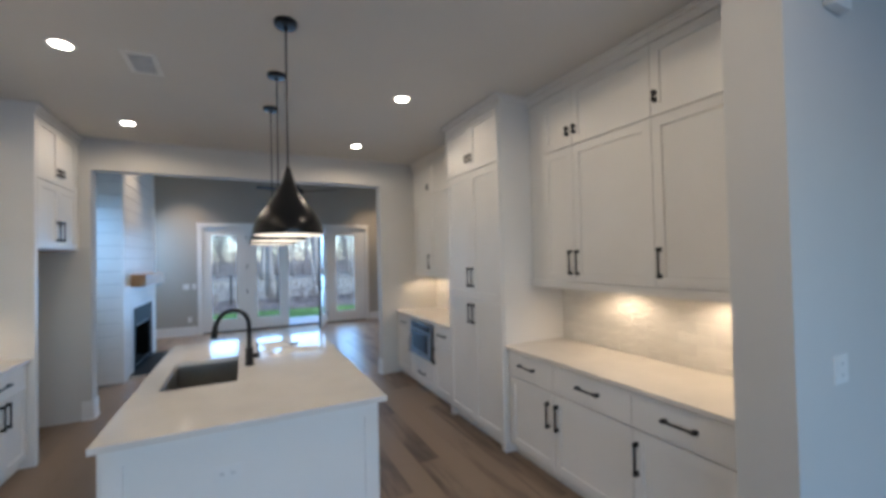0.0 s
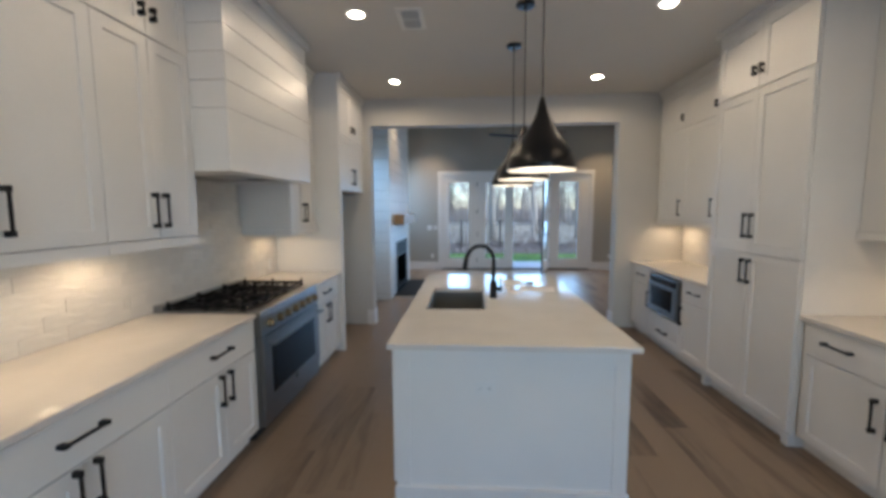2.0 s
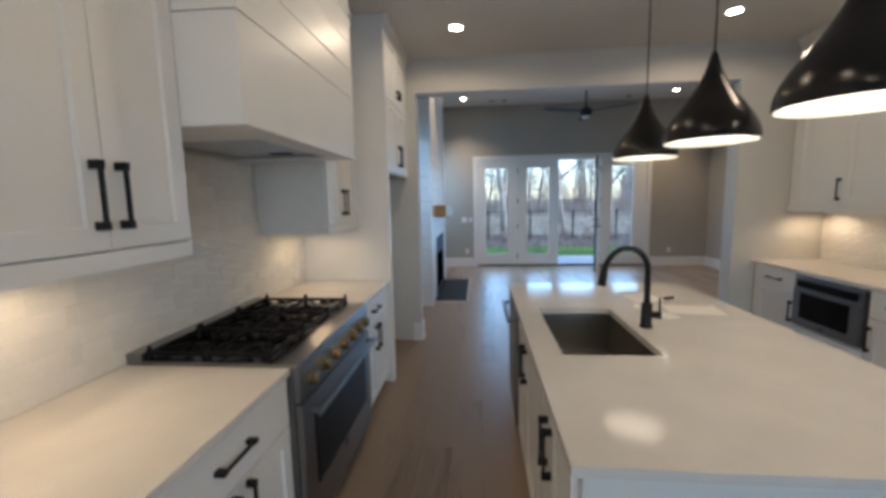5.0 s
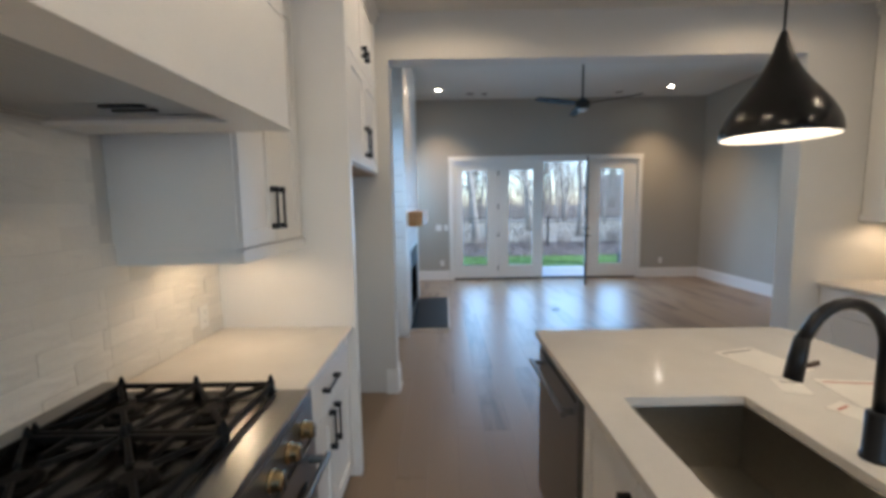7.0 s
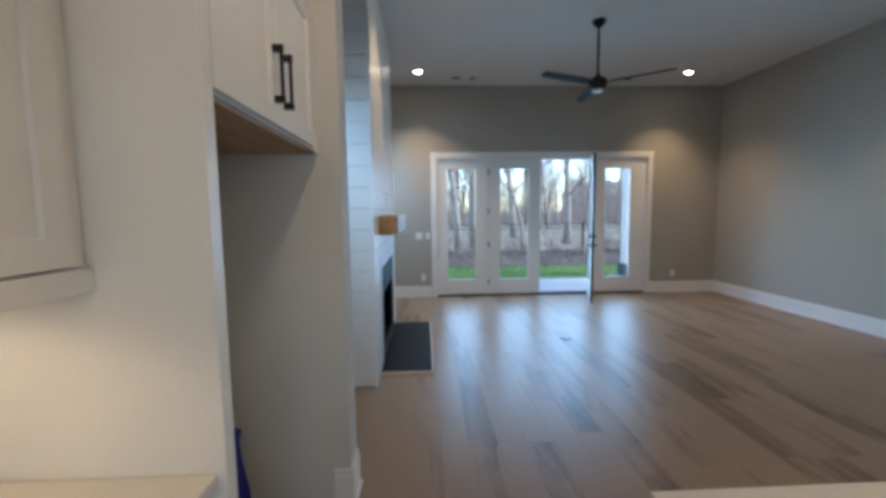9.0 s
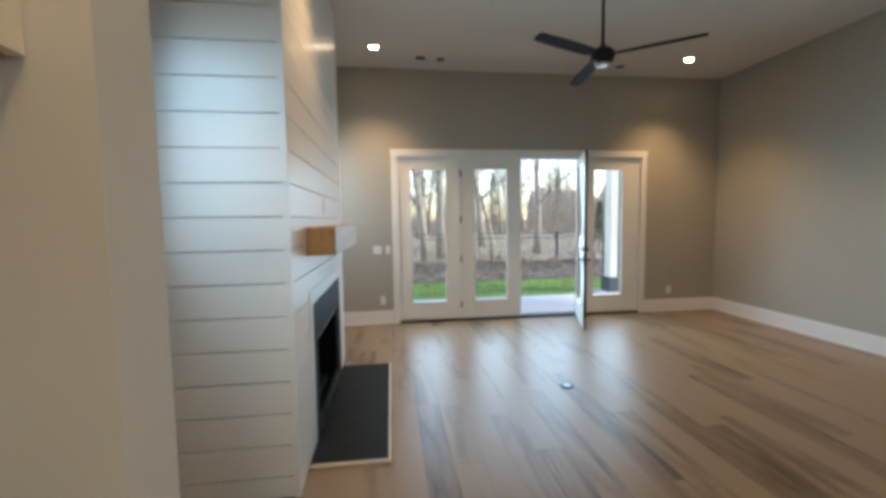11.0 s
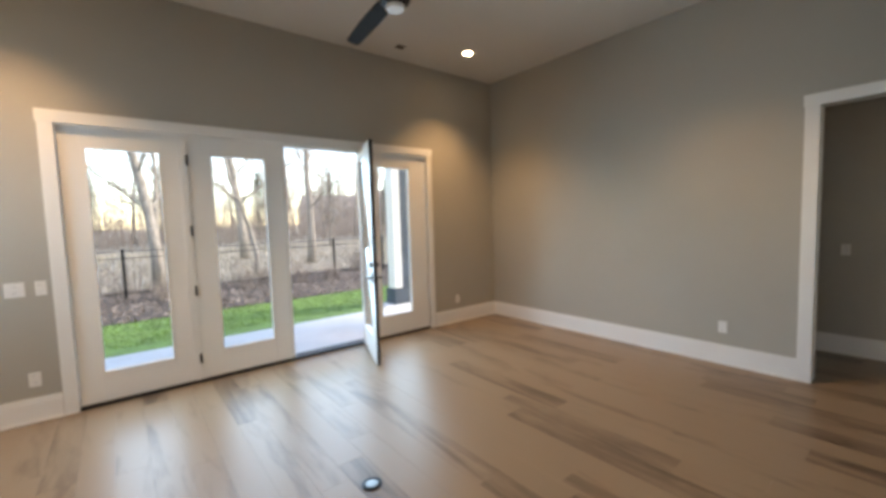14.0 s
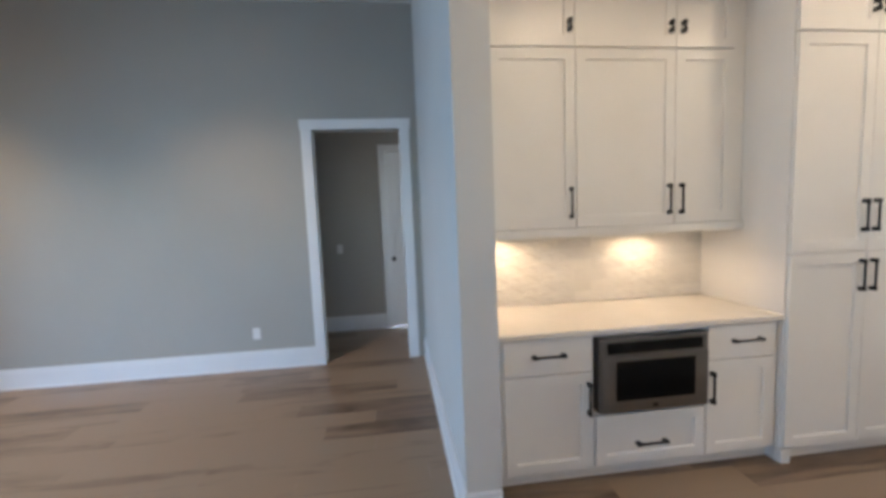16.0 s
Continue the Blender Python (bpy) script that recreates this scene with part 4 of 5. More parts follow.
first.location = (*PENDANTS[0], KC)
for x, y in PENDANTS[1:]:
    copy_thing(first, pose(x, y, KC))


def downlight(x, y, z):
    d = thing("recessed_downlight", (x, y, z), "round white recessed downlight switched on", "downlight", "ceiling downlights")
    part("trim_ring", lathe(bmesh.new(), [(0.082, z), (0.080, z - 0.006), (0.058, z - 0.008), (0.054, z - 0.001)], (x, y, 0), 28), PLASTIC, d)
    part("lens", lathe(bmesh.new(), [(0.054, z - 0.005), (0.0, z - 0.0052)], (x, y, 0), 24), CANLED, d, "glowing lens")
    return d


# includes fittings for the added, unseen pair at y 0.91
for x, y in KITCHEN_CANS:
    downlight(x, y, KC)
for x, y in LIVING_CANS:
    downlight(x, y, LC)
for x, y in PUCKS_LEFT + PUCKS_RIGHT:
    top = 1.43 if (x, y) == PUCKS_LEFT[2] else 1.4645
    d = thing("puck_light", (x, y, top), "small round warm light under the wall cabinet", "cabinet light", "under-cabinet lights")
    part("housing", lathe(bmesh.new(), [(0.04, top), (0.04, top - 0.0115), (0.034, top - 0.0145)], (x, y, 0), 20), PLASTIC, d)
    part("lens", lathe(bmesh.new(), [(0.033, top - 0.013), (0.0, top - 0.0133)], (x, y, 0), 18), PUCKLED, d, "glowing lens")


def ceiling_vent():
    v = thing("ceiling_vent", (1.41, 4.29, KC), "white louvred ceiling air vent", "air vent")
    z = KC
    x0, x1, y0, y1 = 1.315, 1.515, 4.10, 4.45
    part("vent_frame", boxes((x0, x0 + 0.035, y0, y1, z - 0.008, z), (x1 - 0.035, x1, y0, y1, z - 0.008, z), (x0 + 0.035, x1 - 0.035, y0, y0 + 0.035, z - 0.008, z), (x0 + 0.035, x1 - 0.035, y1 - 0.035, y1, z - 0.008, z),
                             (x0 + 0.035, x1 - 0.035, 4.265, 4.285, z - 0.008, z)), PLASTIC, v)
    # flat dark sheet in place of the unlit duct behind the slats
    part("backing", boxes((x0 + 0.035, x1 - 0.035, y0 + 0.035, y1 - 0.035, z - 0.0015, z - 0.0005)), VENTDARK, v)
    for i in range(11):
        y = y0 + 0.04 + i * 0.025
        part("slat", boxes((x0 + 0.035, x1 - 0.035, y, y + 0.008, z - 0.007, z - 0.002)), PLASTIC, v)


ceiling_vent()


def ceiling_fan():
    f = thing("ceiling_fan", (3.01, 9.35, LC), "dark three-blade ceiling fan on a long rod", "ceiling fan")
    c = (3.01, 9.35, 0)
    smooth(part("canopy", lathe(bmesh.new(), [(0.075, LC), (0.07, LC - 0.03), (0.035, LC - 0.07), (0.016, LC - 0.08), (0.0, LC - 0.08)], c, 24), BLACK, f))
    part("rod", tube(bmesh.new(), [(3.01, 9.35, LC - 0.07), (3.01, 9.35, 3.12)], 0.0135, 10), BLACK, f)
    smooth(part("motor", lathe(bmesh.new(), [(0.02, 3.15), (0.035, 3.12), (0.075, 3.10), (0.105, 3.07), (0.11, 3.03), (0.095, 2.99), (0.06, 2.965), (0.0, 2.96)], c, 28), BLACK, f))
    part("light_cap", lathe(bmesh.new(), [(0.062, 2.966), (0.058, 2.945), (0.0, 2.94)], c, 24), PLASTIC, f, "white lens under the motor")
    for a in (83, 203, 323):
        m = Matrix.Translation((3.01, 9.35, 3.045)) @ pose(0, 0, 0, 0, 0, a) @ pose(0, 0, 0, 11, 0, 0)
        bm = bmesh.new()
        prof = [(0.10, 0.035), (0.18, 0.055), (0.40, 0.060), (0.60, 0.058), (0.79, 0.052), (0.815, 0.040), (0.82, 0.02)]
        up = [bm.verts.new(m @ Vector((r, w, 0.005))) for r, w in prof] + [bm.verts.new(m @ Vector((r, -w, 0.005))) for r, w in reversed(prof)]
        dn = [bm.verts.new(m @ Vector((r, w, -0.005))) for r, w in prof] + [bm.verts.new(m @ Vector((r, -w, -0.005))) for r, w in reversed(prof)]
        bm.faces.new(up)
        bm.faces.new(dn)
        for i in range(len(up)):
            j = (i + 1) % len(up)
            bm.faces.new((up[i], up[j], dn[j], dn[i]))
        part("blade", bm, FANMAT, f)


ceiling_fan()
for x, y, w in ((1.485, 11.37, 0.13), (1.765, 11.40, 0.10), (4.41, 11.42, 0.11)):
    tagged(part("ceiling_speaker_plate", boxes((x - w / 2, x + w / 2, y - 0.05, y + 0.05, LC - 0.006, LC - 0.0002), bevel=0.002), WOODBLOCK), "small dark rectangular cover on the ceiling", "ceiling plate", "ceiling plates")

# round floor outlet
fo = thing("floor_outlet", (2.62, 9.2, 0), "round dark floor outlet with a pale lid", "floor outlet")
part("ring", lathe(bmesh.new(), [(0.062, 0.0), (0.062, 0.007), (0.05, 0.009), (0.05, 0.004), (0.0, 0.004)], (2.62, 9.2, 0), 28), BLACK, fo)
part("lid", lathe(bmesh.new(), [(0.036, 0.004), (0.036, 0.008), (0.0, 0.009)], (2.62, 9.2, 0), 24), STEEL, fo)


# ---- fireplace ----
def fireplace():
    c = thing("fireplace", (0.15, 9.15, 0), "white shiplap chimney breast with slate fireplace", "fireplace")
    x1, y0, y1 = 0.49, 8.0, 10.30
    oy0, oy1, ot = 8.695, 9.77, 0.72
    part("core", boxes((LL + 0.003, x1 - 0.016, y0 + 0.016, oy0 - 0.02, 0, LC - 0.002), (LL + 0.003, x1 - 0.016, oy1 + 0.02, y1 - 0.016, 0, LC - 0.002),
                       (LL + 0.003, x1 - 0.016, oy0 - 0.02, oy1 + 0.02, ot + 0.02, LC - 0.002)), GAP, c)
    fy0, fy1, ft = 8.435, 10.045, 1.085
    z, k = 0.125 - 0.182, 0
    while z < LC:
        a, b = max(z, 0.0) + 0.0035, min(z + 0.182, LC - 0.002) - 0.0035
        if b > a:
            part("board", boxes((LL + 0.003, x1 - 0.016, y0, y0 + 0.016, a, b)), SHIP, c)
            part("board", boxes((LL + 0.003, x1 - 0.016, y1 - 0.016, y1, a, b)), SHIP, c)
            if b <= ft:
                part("board", boxes((x1 - 0.016, x1, y0, fy0 - 0.004, a, b)), SHIP, c)
                part("board", boxes((x1 - 0.016, x1, fy1 + 0.004, y1, a, b)), SHIP, c)
            elif a < ft:
                part("board", boxes((x1 - 0.016, x1, y0, fy0 - 0.004, a, b), (x1 - 0.016, x1, fy1 + 0.004, y1, a, b), (x1 - 0.016, x1, fy0 - 0.004, fy1 + 0.004, ft + 0.004, b)), SHIP, c)
            else:
                part("board", boxes((x1 - 0.016, x1, y0, y1, a, b)), SHIP, c)
        z += 0.182
    part("corner_trim", boxes((x1 - 0.002, x1 + 0.004, y0 - 0.004, y0 + 0.03, 0, LC - 0.002), (x1 - 0.03, x1 - 0.002, y0 - 0.004, y0 - 0.0005, 0, LC - 0.002)), SHIP, c)
    for row in ((fy0, 8.533, 0, ft), (9.948, fy1, 0, ft), (8.533, 9.948, 0.99, ft)):
        part("surround", boxes((x1 - 0.016, x1 + 0.006, *row), bevel=0.002), TRIM, c, "flat white surround")
    for row in ((8.5335, oy0, 0.03, 0.9895), (oy1, 9.9475, 0.03, 0.9895), (oy0, oy1, ot, 0.9895)):
        part("slate_facing", boxes((x1 - 0.016, x1 + 0.001, *row)), SLATE, c, "dark slate facing")
    for row in ((0.0, 0.02, oy0 - 0.018, oy1 + 0.018, 0.03, ot + 0.018), (0.02, 0.47, oy0 - 0.018, oy0, 0.03, ot + 0.018), (0.02, 0.47, oy1, oy1 + 0.018, 0.03, ot + 0.018), (0.02, 0.47, oy0, oy1, ot, ot + 0.018), (0.02, 0.47, oy0, oy1, 0.0, 0.06)):
        part("firebox_panel", boxes(row), FIREBOX, c, "black firebox lining")
    part("firebox_frame", boxes((0.465, 0.484, oy0, oy0 + 0.03, 0.061, ot), (0.465, 0.484, oy1 - 0.03, oy1, 0.061, ot), (0.465, 0.484, oy0 + 0.03, oy1 - 0.03, ot - 0.03, ot), (0.465, 0.484, oy0 + 0.03, oy1 - 0.03, 0.061, 0.10), bevel=0.003), BLACK, c)
    part("log_tray", boxes((0.15, 0.40, 8.9, 9.57, 0.061, 0.11), bevel=0.01), IRON, c)
    h = thing("hearth", (0.74, 9.13, 0), "low dark slate hearth slab with pale edge", "hearth")
    part("slab", boxes((x1 + 0.0065, 0.985, 8.262, 10.0, 0.0005, 0.03), bevel=0.003), SLATE, h)
    part("edge_trim", boxes((0.9855, 1.0, 8.247, 10.012, 0.0005, 0.024), (x1 + 0.0065, 0.9855, 8.247, 8.2615, 0.0005, 0.024), (x1 + 0.0065, 0.9855, 10.0005, 10.012, 0.0005, 0.024), bevel=0.002), PAPER, h, "pale wood edging")
    m = part("mantel_shelf", boxes((x1 + 0.0005, 0.675, 8.43, 10.02, 1.33, 1.515), bevel=0.004), OAK)
    tagged(m, "thick oak beam mantel above the fireplace", "mantel")


fireplace()
def blue_bag():
    bm = bmesh.new()
    rings = []
    for k, (z, r) in enumerate(((0.0, 0.06), (0.06, 0.085), (0.2, 0.075), (0.34, 0.06), (0.44, 0.045), (0.5, 0.055), (0.52, 0.02))):
        rings.append([bm.verts.new((-0.03 + r * math.cos(i * 0.5236) * (1 + 0.18 * math.sin(3 * i + k)), 6.40 + 0.6 * r * math.sin(i * 0.5236), z)) for i in range(12)])
    for a, b in zip(rings, rings[1:]):
        for i in range(12):
            bm.faces.new((a[i], a[(i + 1) % 12], b[(i + 1) % 12], b[i]))
    bm.faces.new(rings[0])
    bm.faces.new(rings[-1])
    tagged(part("plastic_bag", bm, BLUE), "crumpled blue plastic bag standing in the fridge alcove", "bag")


blue_bag()


# ---- outside ----
structure("patio", boxes((-3.0, 9.5, LY + 0.16, 13.65, -0.2, -0.03), (5.4, 9.5, 13.65, 14.1, -0.2, -0.03)), CONCRETE, "pale concrete patio slab", "patio")
structure("lawn", boxes((-12, 5.4, 13.65, 14.1, -0.3, -0.06), (-12, 16, 14.1, 16.0, -0.3, -0.06)), TURF, "bright green trimmed lawn", "lawn")
structure("planting_bed", boxes((-12, 16, 16.0, 20.6, -0.3, -0.05)), MULCH, "dark mulch bed with leaf litter", "planting bed")
rng = random.Random(7)


def scatter_blades(name, n, x0, x1, y0, y1, z, h, w, material, label, category, lean=0.5):
    verts, faces = [], []
    for _ in range(n):
        x, y = rng.uniform(x0, x1), rng.uniform(y0, y1)
        a, k, t = rng.uniform(0, 6.28), rng.uniform(0.5, 1.2) * h, rng.uniform(-lean, lean)
        i = len(verts)
        verts += [(x - w * math.cos(a), y - w * math.sin(a), z), (x + w * math.cos(a), y + w * math.sin(a), z), (x + t * k, y + rng.uniform(-lean, lean) * k, z + k)]
        faces.append((i, i + 1, i + 2))
    me = bpy.data.meshes.new(name)
    me.from_pydata(verts, [], faces)
    me.materials.append(material)
    return tagged(new(name, me), label, category, kind="stuff")


scatter_blades("grass", 26000, -3, 12, 14.12, 16.0, -0.065, 0.045, 0.006, TURF, "short bright green grass blades", "grass")
scatter_blades("dry_leaves", 11000, -8, 14, 16.0, 20.6, -0.055, 0.05, 0.03, TWIG, "brown fallen leaves on the bed", "leaves", 1.5)
scatter_blades("dry_grass", 16000, -16, 26, 20.6, 42, -0.17, 0.22, 0.02, mat("straw", (0.40, 0.335, 0.25), 0.9, vary=0.25, scale=0.5), "pale dry winter grass beyond the fence", "grass")


def fence():
    f = thing("metal_fence", (3, 19.0, -0.06), "black metal garden fence with thin rails", "fence")
    for i in range(12):
        x = -5.32 + i * 1.717
        part("post", boxes((x - 0.03, x + 0.03, 18.97, 19.03, -0.06, 1.12), bevel=0.004), BLACK, f)
    for z in (0.08, 0.90, 1.06):
        part("rail", boxes((-5.32, 13.57, 18.985, 19.015, z, z + 0.018)), BLACK, f)
    for i in range(154):
        x = -5.22 + i * 0.122
        part("picket", PICKET(x), BLACK, f)


def PICKET(x):
    return boxes((x - 0.0022, x + 0.0022, 18.998, 19.002, 0.08, 1.05))


fence()


def limb(bm, p, d, length, r, depth, twist):
    """A crooked branch that forks; all joined in the tree's own mesh."""
    pts, rad = [p.copy()], [r]
    steps = 5 if depth > 1 else 3
    for i in range(steps):
        d = (d + Vector((rng.uniform(-1, 1), rng.uniform(-1, 1), rng.uniform(-0.3, 0.6))) * twist).normalized()
        p = p + d * length / steps
        pts.append(p.copy())
        rad.append(r * (1 - 0.55 * (i + 1) / steps))
    tube(bm, pts, rad, 6 if depth > 2 else 4 if depth > 1 else 3)
    if depth > 0:
        for i in range(2, len(pts)):
            for _ in range(2 if depth > 1 else 3):
                a = rng.uniform(0, 6.28)
                out = Vector((math.cos(a), math.sin(a), rng.uniform(0.1, 0.9))).normalized()
                limb(bm, pts[i], (d * 0.6 + out).normalized(), length * rng.uniform(0.35, 0.6), rad[i] * 0.55, depth - 1, twist * 1.15)


def bare_tree(x, y, h, r, twist, depth=3, lean=(0, 0)):
    t = thing("bare_tree", (x, y, -0.15), "leafless winter tree with grey-brown bark", "tree", "trees behind the fence")
    trunk = bmesh.new()
    p, pts, rad = Vector((x, y, -0.2)), [], []
    d = Vector((lean[0], lean[1], 1)).normalized()
    for i in range(8):
        pts.append(p.copy())
        rad.append(r * (1.25 if i == 0 else 1 - 0.09 * i))
        d = (d + Vector((rng.uniform(-1, 1), rng.uniform(-1, 1), 0.3)) * twist * 0.5).normalized()
        p = p + d * h / 8
    tube(trunk, pts, rad, 9)
    smooth(part("trunk", trunk, BARK, t))
    crown = bmesh.new()
    for i in range(2, 8):
        for _ in range(2):
            a = rng.uniform(0, 6.28)
            limb(crown, pts[i], Vector((math.cos(a), math.sin(a), rng.uniform(0.5, 1.3))).normalized(), h * rng.uniform(0.2, 0.36), rad[i] * 0.45, depth - 1, twist)
    part("crown", crown, BARK, t, "bare twiggy crown")
    return t


near_trees = [bare_tree(2.35, 21.5, 9, 0.16, 0.16), bare_tree(3.2, 23.0, 11, 0.20, 0.12), bare_tree(5.2, 22.0, 7, 0.085, 0.42, lean=(0.12, 0)), bare_tree(-0.4, 24.0, 9, 0.13, 0.22),
              bare_tree(8.2, 25.0, 10, 0.17, 0.2), bare_tree(6.6, 30.0, 12, 0.22, 0.15)]
for i in range(64):
    src = near_trees[i % 6]
    x, y = rng.uniform(-24, 44), rng.uniform(38, 74)
    c = copy_thing(src, pose(x, y, -0.15, 0, 0, rng.uniform(0, 360)))


def shrub(x, y, h, n, material, label):
    bm = bmesh.new()
    for _ in range(n):
        a, k = rng.uniform(0, 6.28), rng.uniform(0.4, 1.0) * h
        p = Vector((x + rng.uniform(-0.25, 0.25), y + rng.uniform(-0.25, 0.25), -0.08))
        e = p + Vector((math.cos(a) * k * 0.5, math.sin(a) * k * 0.5, k))
        mid = (p + e) / 2 + Vector((rng.uniform(-1, 1), rng.uniform(-1, 1), 0.3)) * k * 0.1
        tube(bm, [p, mid, e], [0.008, 0.006, 0.003], 3)
        for _ in range(3):
            q = p.lerp(e, rng.uniform(0.4, 1))
            tube(bm, [q, q + Vector((rng.uniform(-1, 1), rng.uniform(-1, 1), rng.uniform(0.1, 1))) * k * 0.28], [0.005, 0.002], 3)
    ob = part("shrub", bm, material)
    return tagged(ob, label, "shrub", "shrubs along the fence")


for i in range(17):
    x = -4.5 + i * 0.85 + rng.uniform(-0.3, 0.3)
    shrub(x, rng.uniform(18.1, 20.2), rng.uniform(0.5, 1.7) if x < 2 else rng.uniform(0.4, 1.0), 40, TWIG, "leafless reddish-brown shrub in the bed")
thick = bmesh.new()
for i in range(4500):
    x, y, h = rng.uniform(-28, 46), rng.uniform(46, 80), rng.uniform(1.5, 8.5)
    tube(thick, [(x, y, -0.2), (x + rng.uniform(-0.6, 0.6), y, h * 0.6), (x + rng.uniform(-1.2, 1.2), y + rng.uniform(-0.5, 0.5), h)], [0.025, 0.016, 0.006], 3)
tagged(part("undergrowth", thick, TWIG), "tangled bare brown undergrowth", "undergrowth", kind="stuff")


def conifer(x, y, h):
    t = thing("evergreen_tree", (x, y, -0.15), "dark green evergreen among bare trees", "tree", "far evergreens")
    part("trunk", tube(bmesh.new(), [(x, y, -0.2), (x, y, h * 0.95)], [h * 0.02, 0.02], 7), BARK, t)
    bm = bmesh.new()
    for i in range(900):
        f = rng.uniform(0.12, 1)
        r = h * 0.22 * (1 - f) * rng.uniform(0.3, 1.1) + 0.05
        a = rng.uniform(0, 6.28)
        c = Vector((x + r * math.cos(a), y + r * math.sin(a), h * f))
        s = 0.06 * h * rng.uniform(0.4, 1)
        d = Vector((math.cos(a), math.sin(a), -0.4)) * s
        side = Vector((-math.sin(a), math.cos(a), 0)) * s * 0.3
        bm.faces.new([bm.verts.new(v) for v in (c - d * 0.4, c + side, c + d, c - side)])
    part("crown", bm, NEEDLE, t)


for x, y, h in ((5.5, 62, 8.5), (-1.0, 66, 9), (15, 60, 8), (-9, 58, 7), (26, 64, 9), (11.5, 25, 2.4), (33, 60, 8)):
    conifer(x, y, h)


def house(x, y, w, d, h, a):
    t = thing("neighbour_house", (0, 0, 0), "grey two-storey house with dark shingle roof", "house", "far houses")
    BASES[t.name] = Vector((0, 0, 0))
    part("wall", boxes((-w / 2, w / 2, -d / 2, d / 2, -0.3, h)), SIDING, t)
    bm = bmesh.new()
    e, r = 0.5, h + d * 0.36
    vs = [bm.verts.new(v) for v in ((-w / 2 - e, -d / 2 - e, h), (w / 2 + e, -d / 2 - e, h), (w / 2 + e, d / 2 + e, h), (-w / 2 - e, d / 2 + e, h), (-w / 2 + 1, 0, r), (w / 2 - 1, 0, r))]
    for q in ((0, 1, 5, 4), (2, 3, 4, 5), (1, 2, 5), (3, 0, 4), (3, 2, 1, 0)):
        bm.faces.new([vs[i] for i in q])
    part("roof", bm, ROOF, t)
    for i in range(4):
        for z in (1.0, h - 2.0):
            u = -w / 2 + (i + 0.5) * w / 4
            win = part("window", boxes((u - 0.55, u + 0.55, -d / 2 - 0.06, -d / 2 + 0.02, z, z + 1.4)), TRIM, t)
            part("pane", boxes((u - 0.45, u + 0.45, -d / 2 - 0.08, -d / 2 - 0.061, z + 0.1, z + 1.3)), WINDARK, win)
    t.matrix_world = pose(x, y, 0, 0, 0, a)


house(44, 104, 16, 10, 5.0, -14)
house(52, 84, 15, 10, 5.0, -24)
house(-16, 96, 15, 10, 5.0, 12)
# porch post
pp = thing("porch_column", (5.82, 13.9, -0.03), "white porch column with dark side and stone base", "column")
part("shaft", boxes((5.66, 5.83, 13.78, 14.02, 0.27, 3.6), bevel=0.006), TRIM, pp)
part("dark_side", boxes((5.8305, 6.13, 13.80, 14.0, 0.27, 3.6), bevel=0.006), BRICKCOL, pp, "dark blue-grey side board")
part("base", boxes((5.60, 6.19, 13.70, 14.04, -0.03, 0.27), bevel=0.012), BRICKCOL, pp, "dark base block")


# ---- tiles and planks ----
def tiles(parent, px, out, y0, y1, z0, z1, w=0.245, h=0.0775):
    """Running-bond wall tiles, each its own piece, on shared meshes."""
    shared = {}
    rows_n = int(round((z1 - z0) / h))
    for r in range(rows_n):
        za = z0 + r * h
        zb = min(za + h, z1)
        y = y0 - (w / 2 if r % 2 else 0)
        while y < y1 - 0.004:
            a, b = max(y, y0), min(y + w, y1)
            if b - a > 0.01 and zb - za > 0.01:
                key = (round(b - a, 4), round(zb - za, 4))
                if key not in shared:
                    bm = boxes((0, out * 0.0095, 0.0006, b - a - 0.0006, 0.0006, zb - za - 0.0006))
                    me = bpy.data.meshes.new("tile")
                    bmesh.ops.recalc_face_normals(bm, faces=bm.faces[:])
                    bm.to_mesh(me)
                    bm.free()
                    me.materials.append(TILE)
                    shared[key] = me
                t = new("tile", shared[key])
                t.parent = parent
                t.location = (px + out * 0.002 + rng.uniform(0, 0.002) * out, a, za)
                t.rotation_euler = (0, radians(rng.uniform(-0.6, 0.6)), radians(rng.uniform(-0.3, 0.3)))
            y += w
    structure("wall_grout", boxes((px + out * 0.0005, px + out * 0.0095, y0, y1, z0, z1)), GROUT, "pale grout behind the wall tiles", "grout")


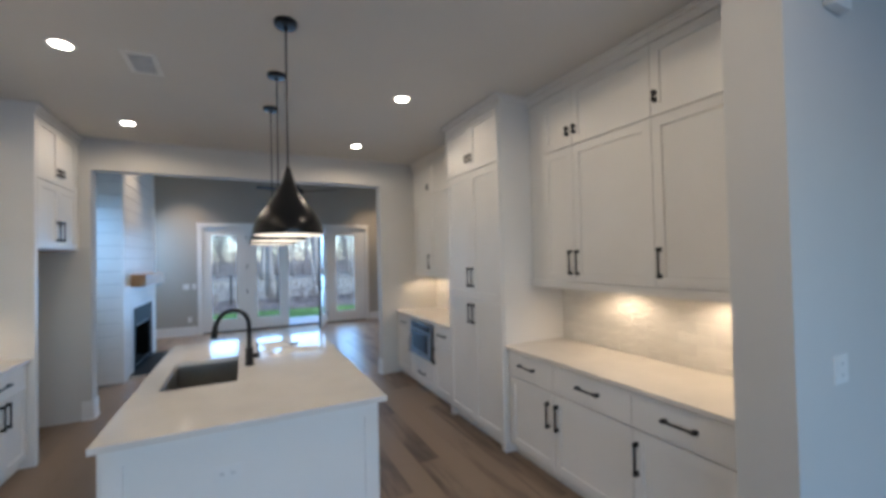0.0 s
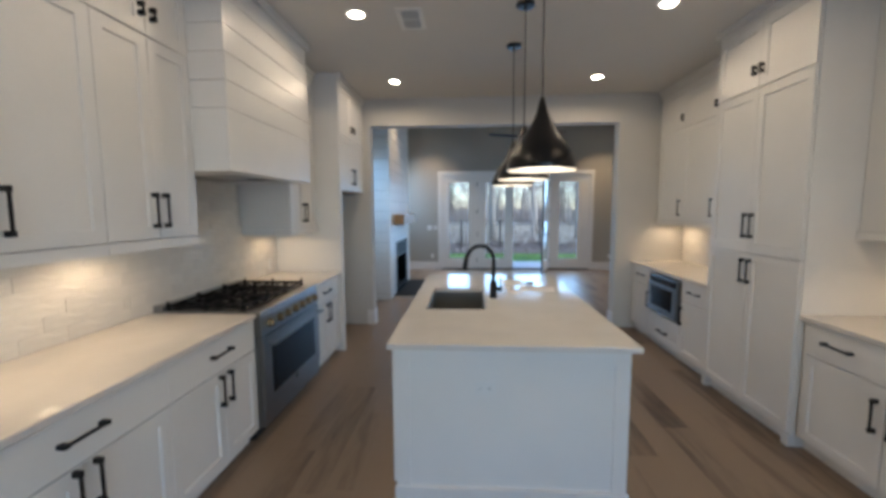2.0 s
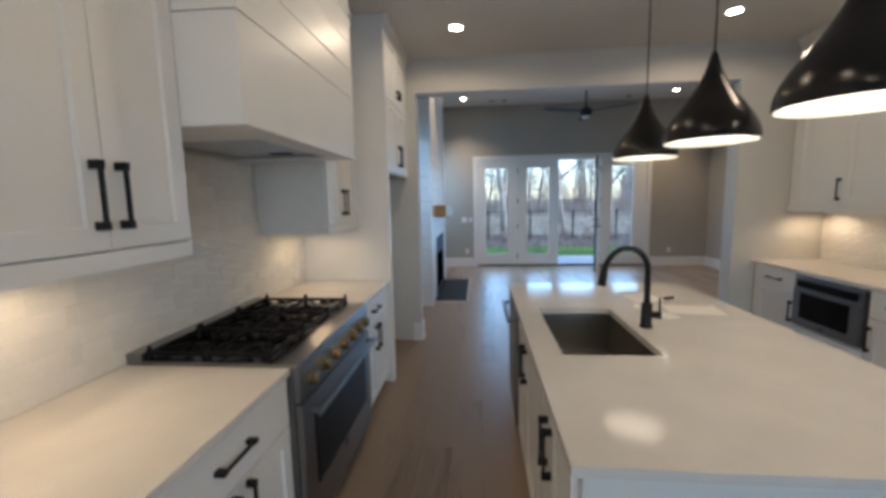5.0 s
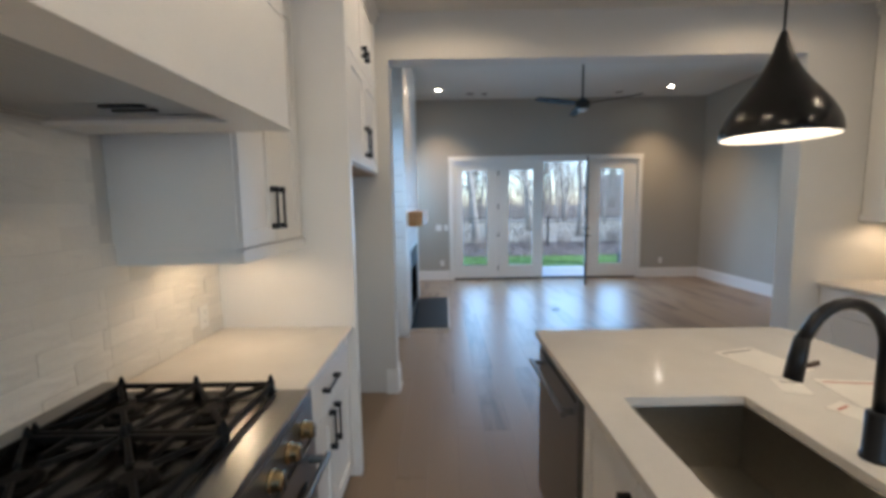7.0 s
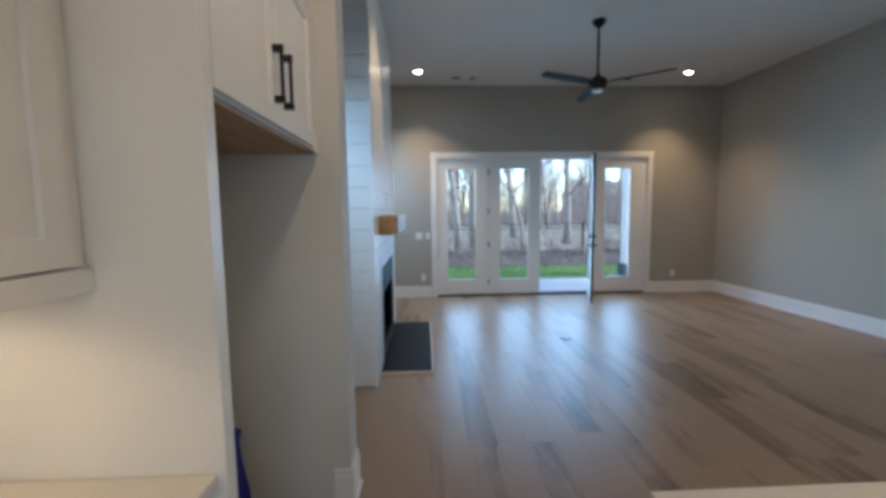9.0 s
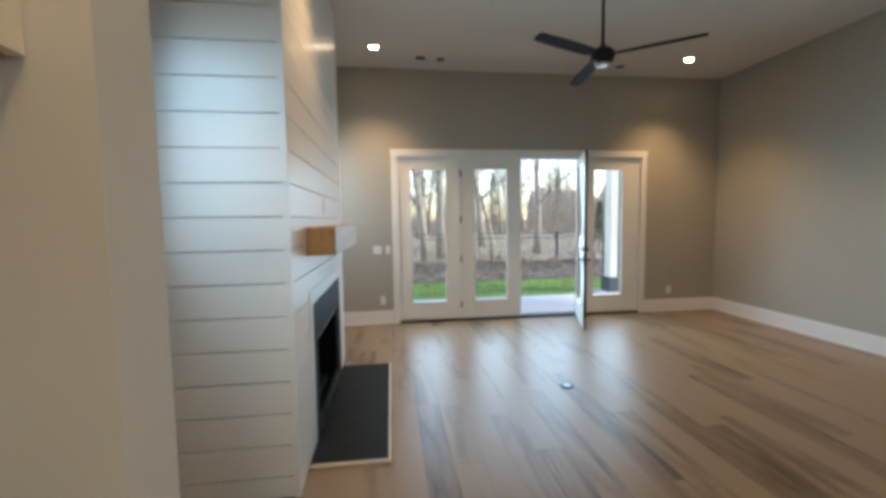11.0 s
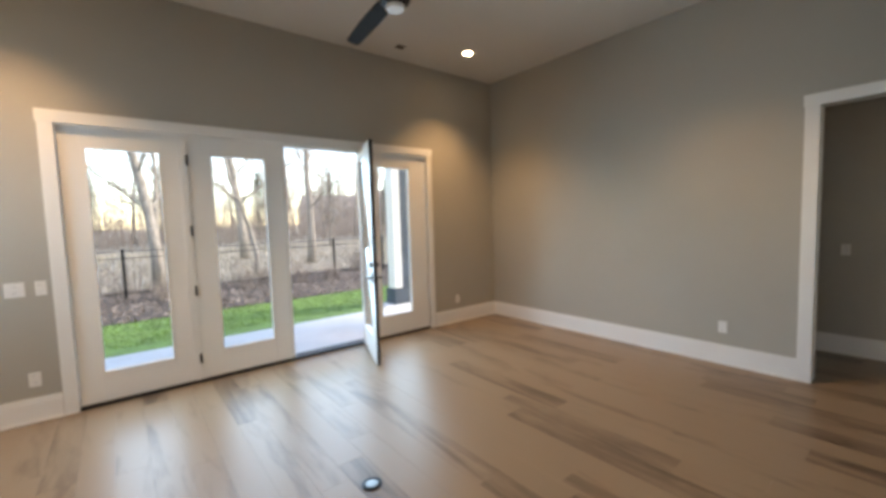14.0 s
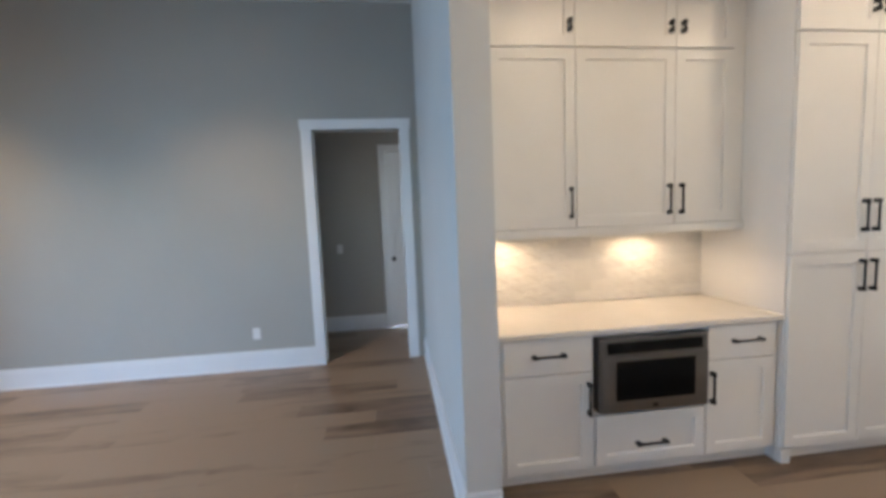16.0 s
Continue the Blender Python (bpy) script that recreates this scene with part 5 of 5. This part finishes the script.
tiles(wall_left, KL, 1, 1.06, 3.435, 0.9155, 1.4635)
tiles(wall_left, KL, 1, 3.435, 4.69, 0.9155, 1.86)
tiles(wall_left, KL, 1, 4.69, 5.449, 0.9155, 1.4635)
tiles(wall_right, KR, -1, 1.89, 3.74, 0.9155, 1.4635)
tiles(wall_right, KR, -1, 4.761, 6.528, 0.9155, 1.4635)


def planks():
    """Boards along the walk; those in the stretch that is walked are single pieces, the rest is joined."""
    w, rest_v, rest_f, count, meshes = 0.19, [], [], 0, {}
    x, col = -0.5, 0
    while x < 7.6:
        y = -2.6 - rng.uniform(0, 1.6)
        while y < 11.93:
            ln = rng.choice((0.8, 1.1, 1.4, 1.7, 2.0))
            a, b = max(y, -2.6), min(y + ln, 11.93)
            y += ln
            if b - a < 0.03:
                continue
            near = (0.3 < x < 4.1 and 2.5 < a < 10.9) or (4.1 <= x < 6.4 and 7.2 < b and a < 11.9)
            if near and count < 300:
                key = round(b - a, 3)
                if key not in meshes:
                    bm = boxes((0.0006, w - 0.0006, 0.0008, b - a - 0.0008, -0.012, 0.0), bevel=0.0)
                    me = bpy.data.meshes.new("plank")
                    bmesh.ops.recalc_face_normals(bm, faces=bm.faces[:])
                    bm.to_mesh(me)
                    bm.free()
                    me.materials.append(PLANK)
                    meshes[key] = me
                p = new("plank", meshes[key])
                p.parent = floor
                p.location = (x, a, rng.uniform(-0.0006, 0.0))
                count += 1
            else:
                i = len(rest_v)
                x0, x1, y0, y1 = x + 0.0006, x + w - 0.0006, a + 0.0008, b - 0.0008
                rest_v += [(x0, y0, -0.012), (x1, y0, -0.012), (x1, y1, -0.012), (x0, y1, -0.012), (x0, y0, 0), (x1, y0, 0), (x1, y1, 0), (x0, y1, 0)]
                rest_f += [tuple(i + k for k in q) for q in ((4, 5, 6, 7), (0, 1, 5, 4), (1, 2, 6, 5), (2, 3, 7, 6), (3, 0, 4, 7))]
        x += w
        col += 1
    me = bpy.data.meshes.new("more_planks")
    me.from_pydata(rest_v, [], rest_f)
    me.materials.append(PLANK)
    ob = new("more_planks", me)
    ob.parent = floor
    tagged(ob, "oak planks farther off", kind="stuff")


planks()
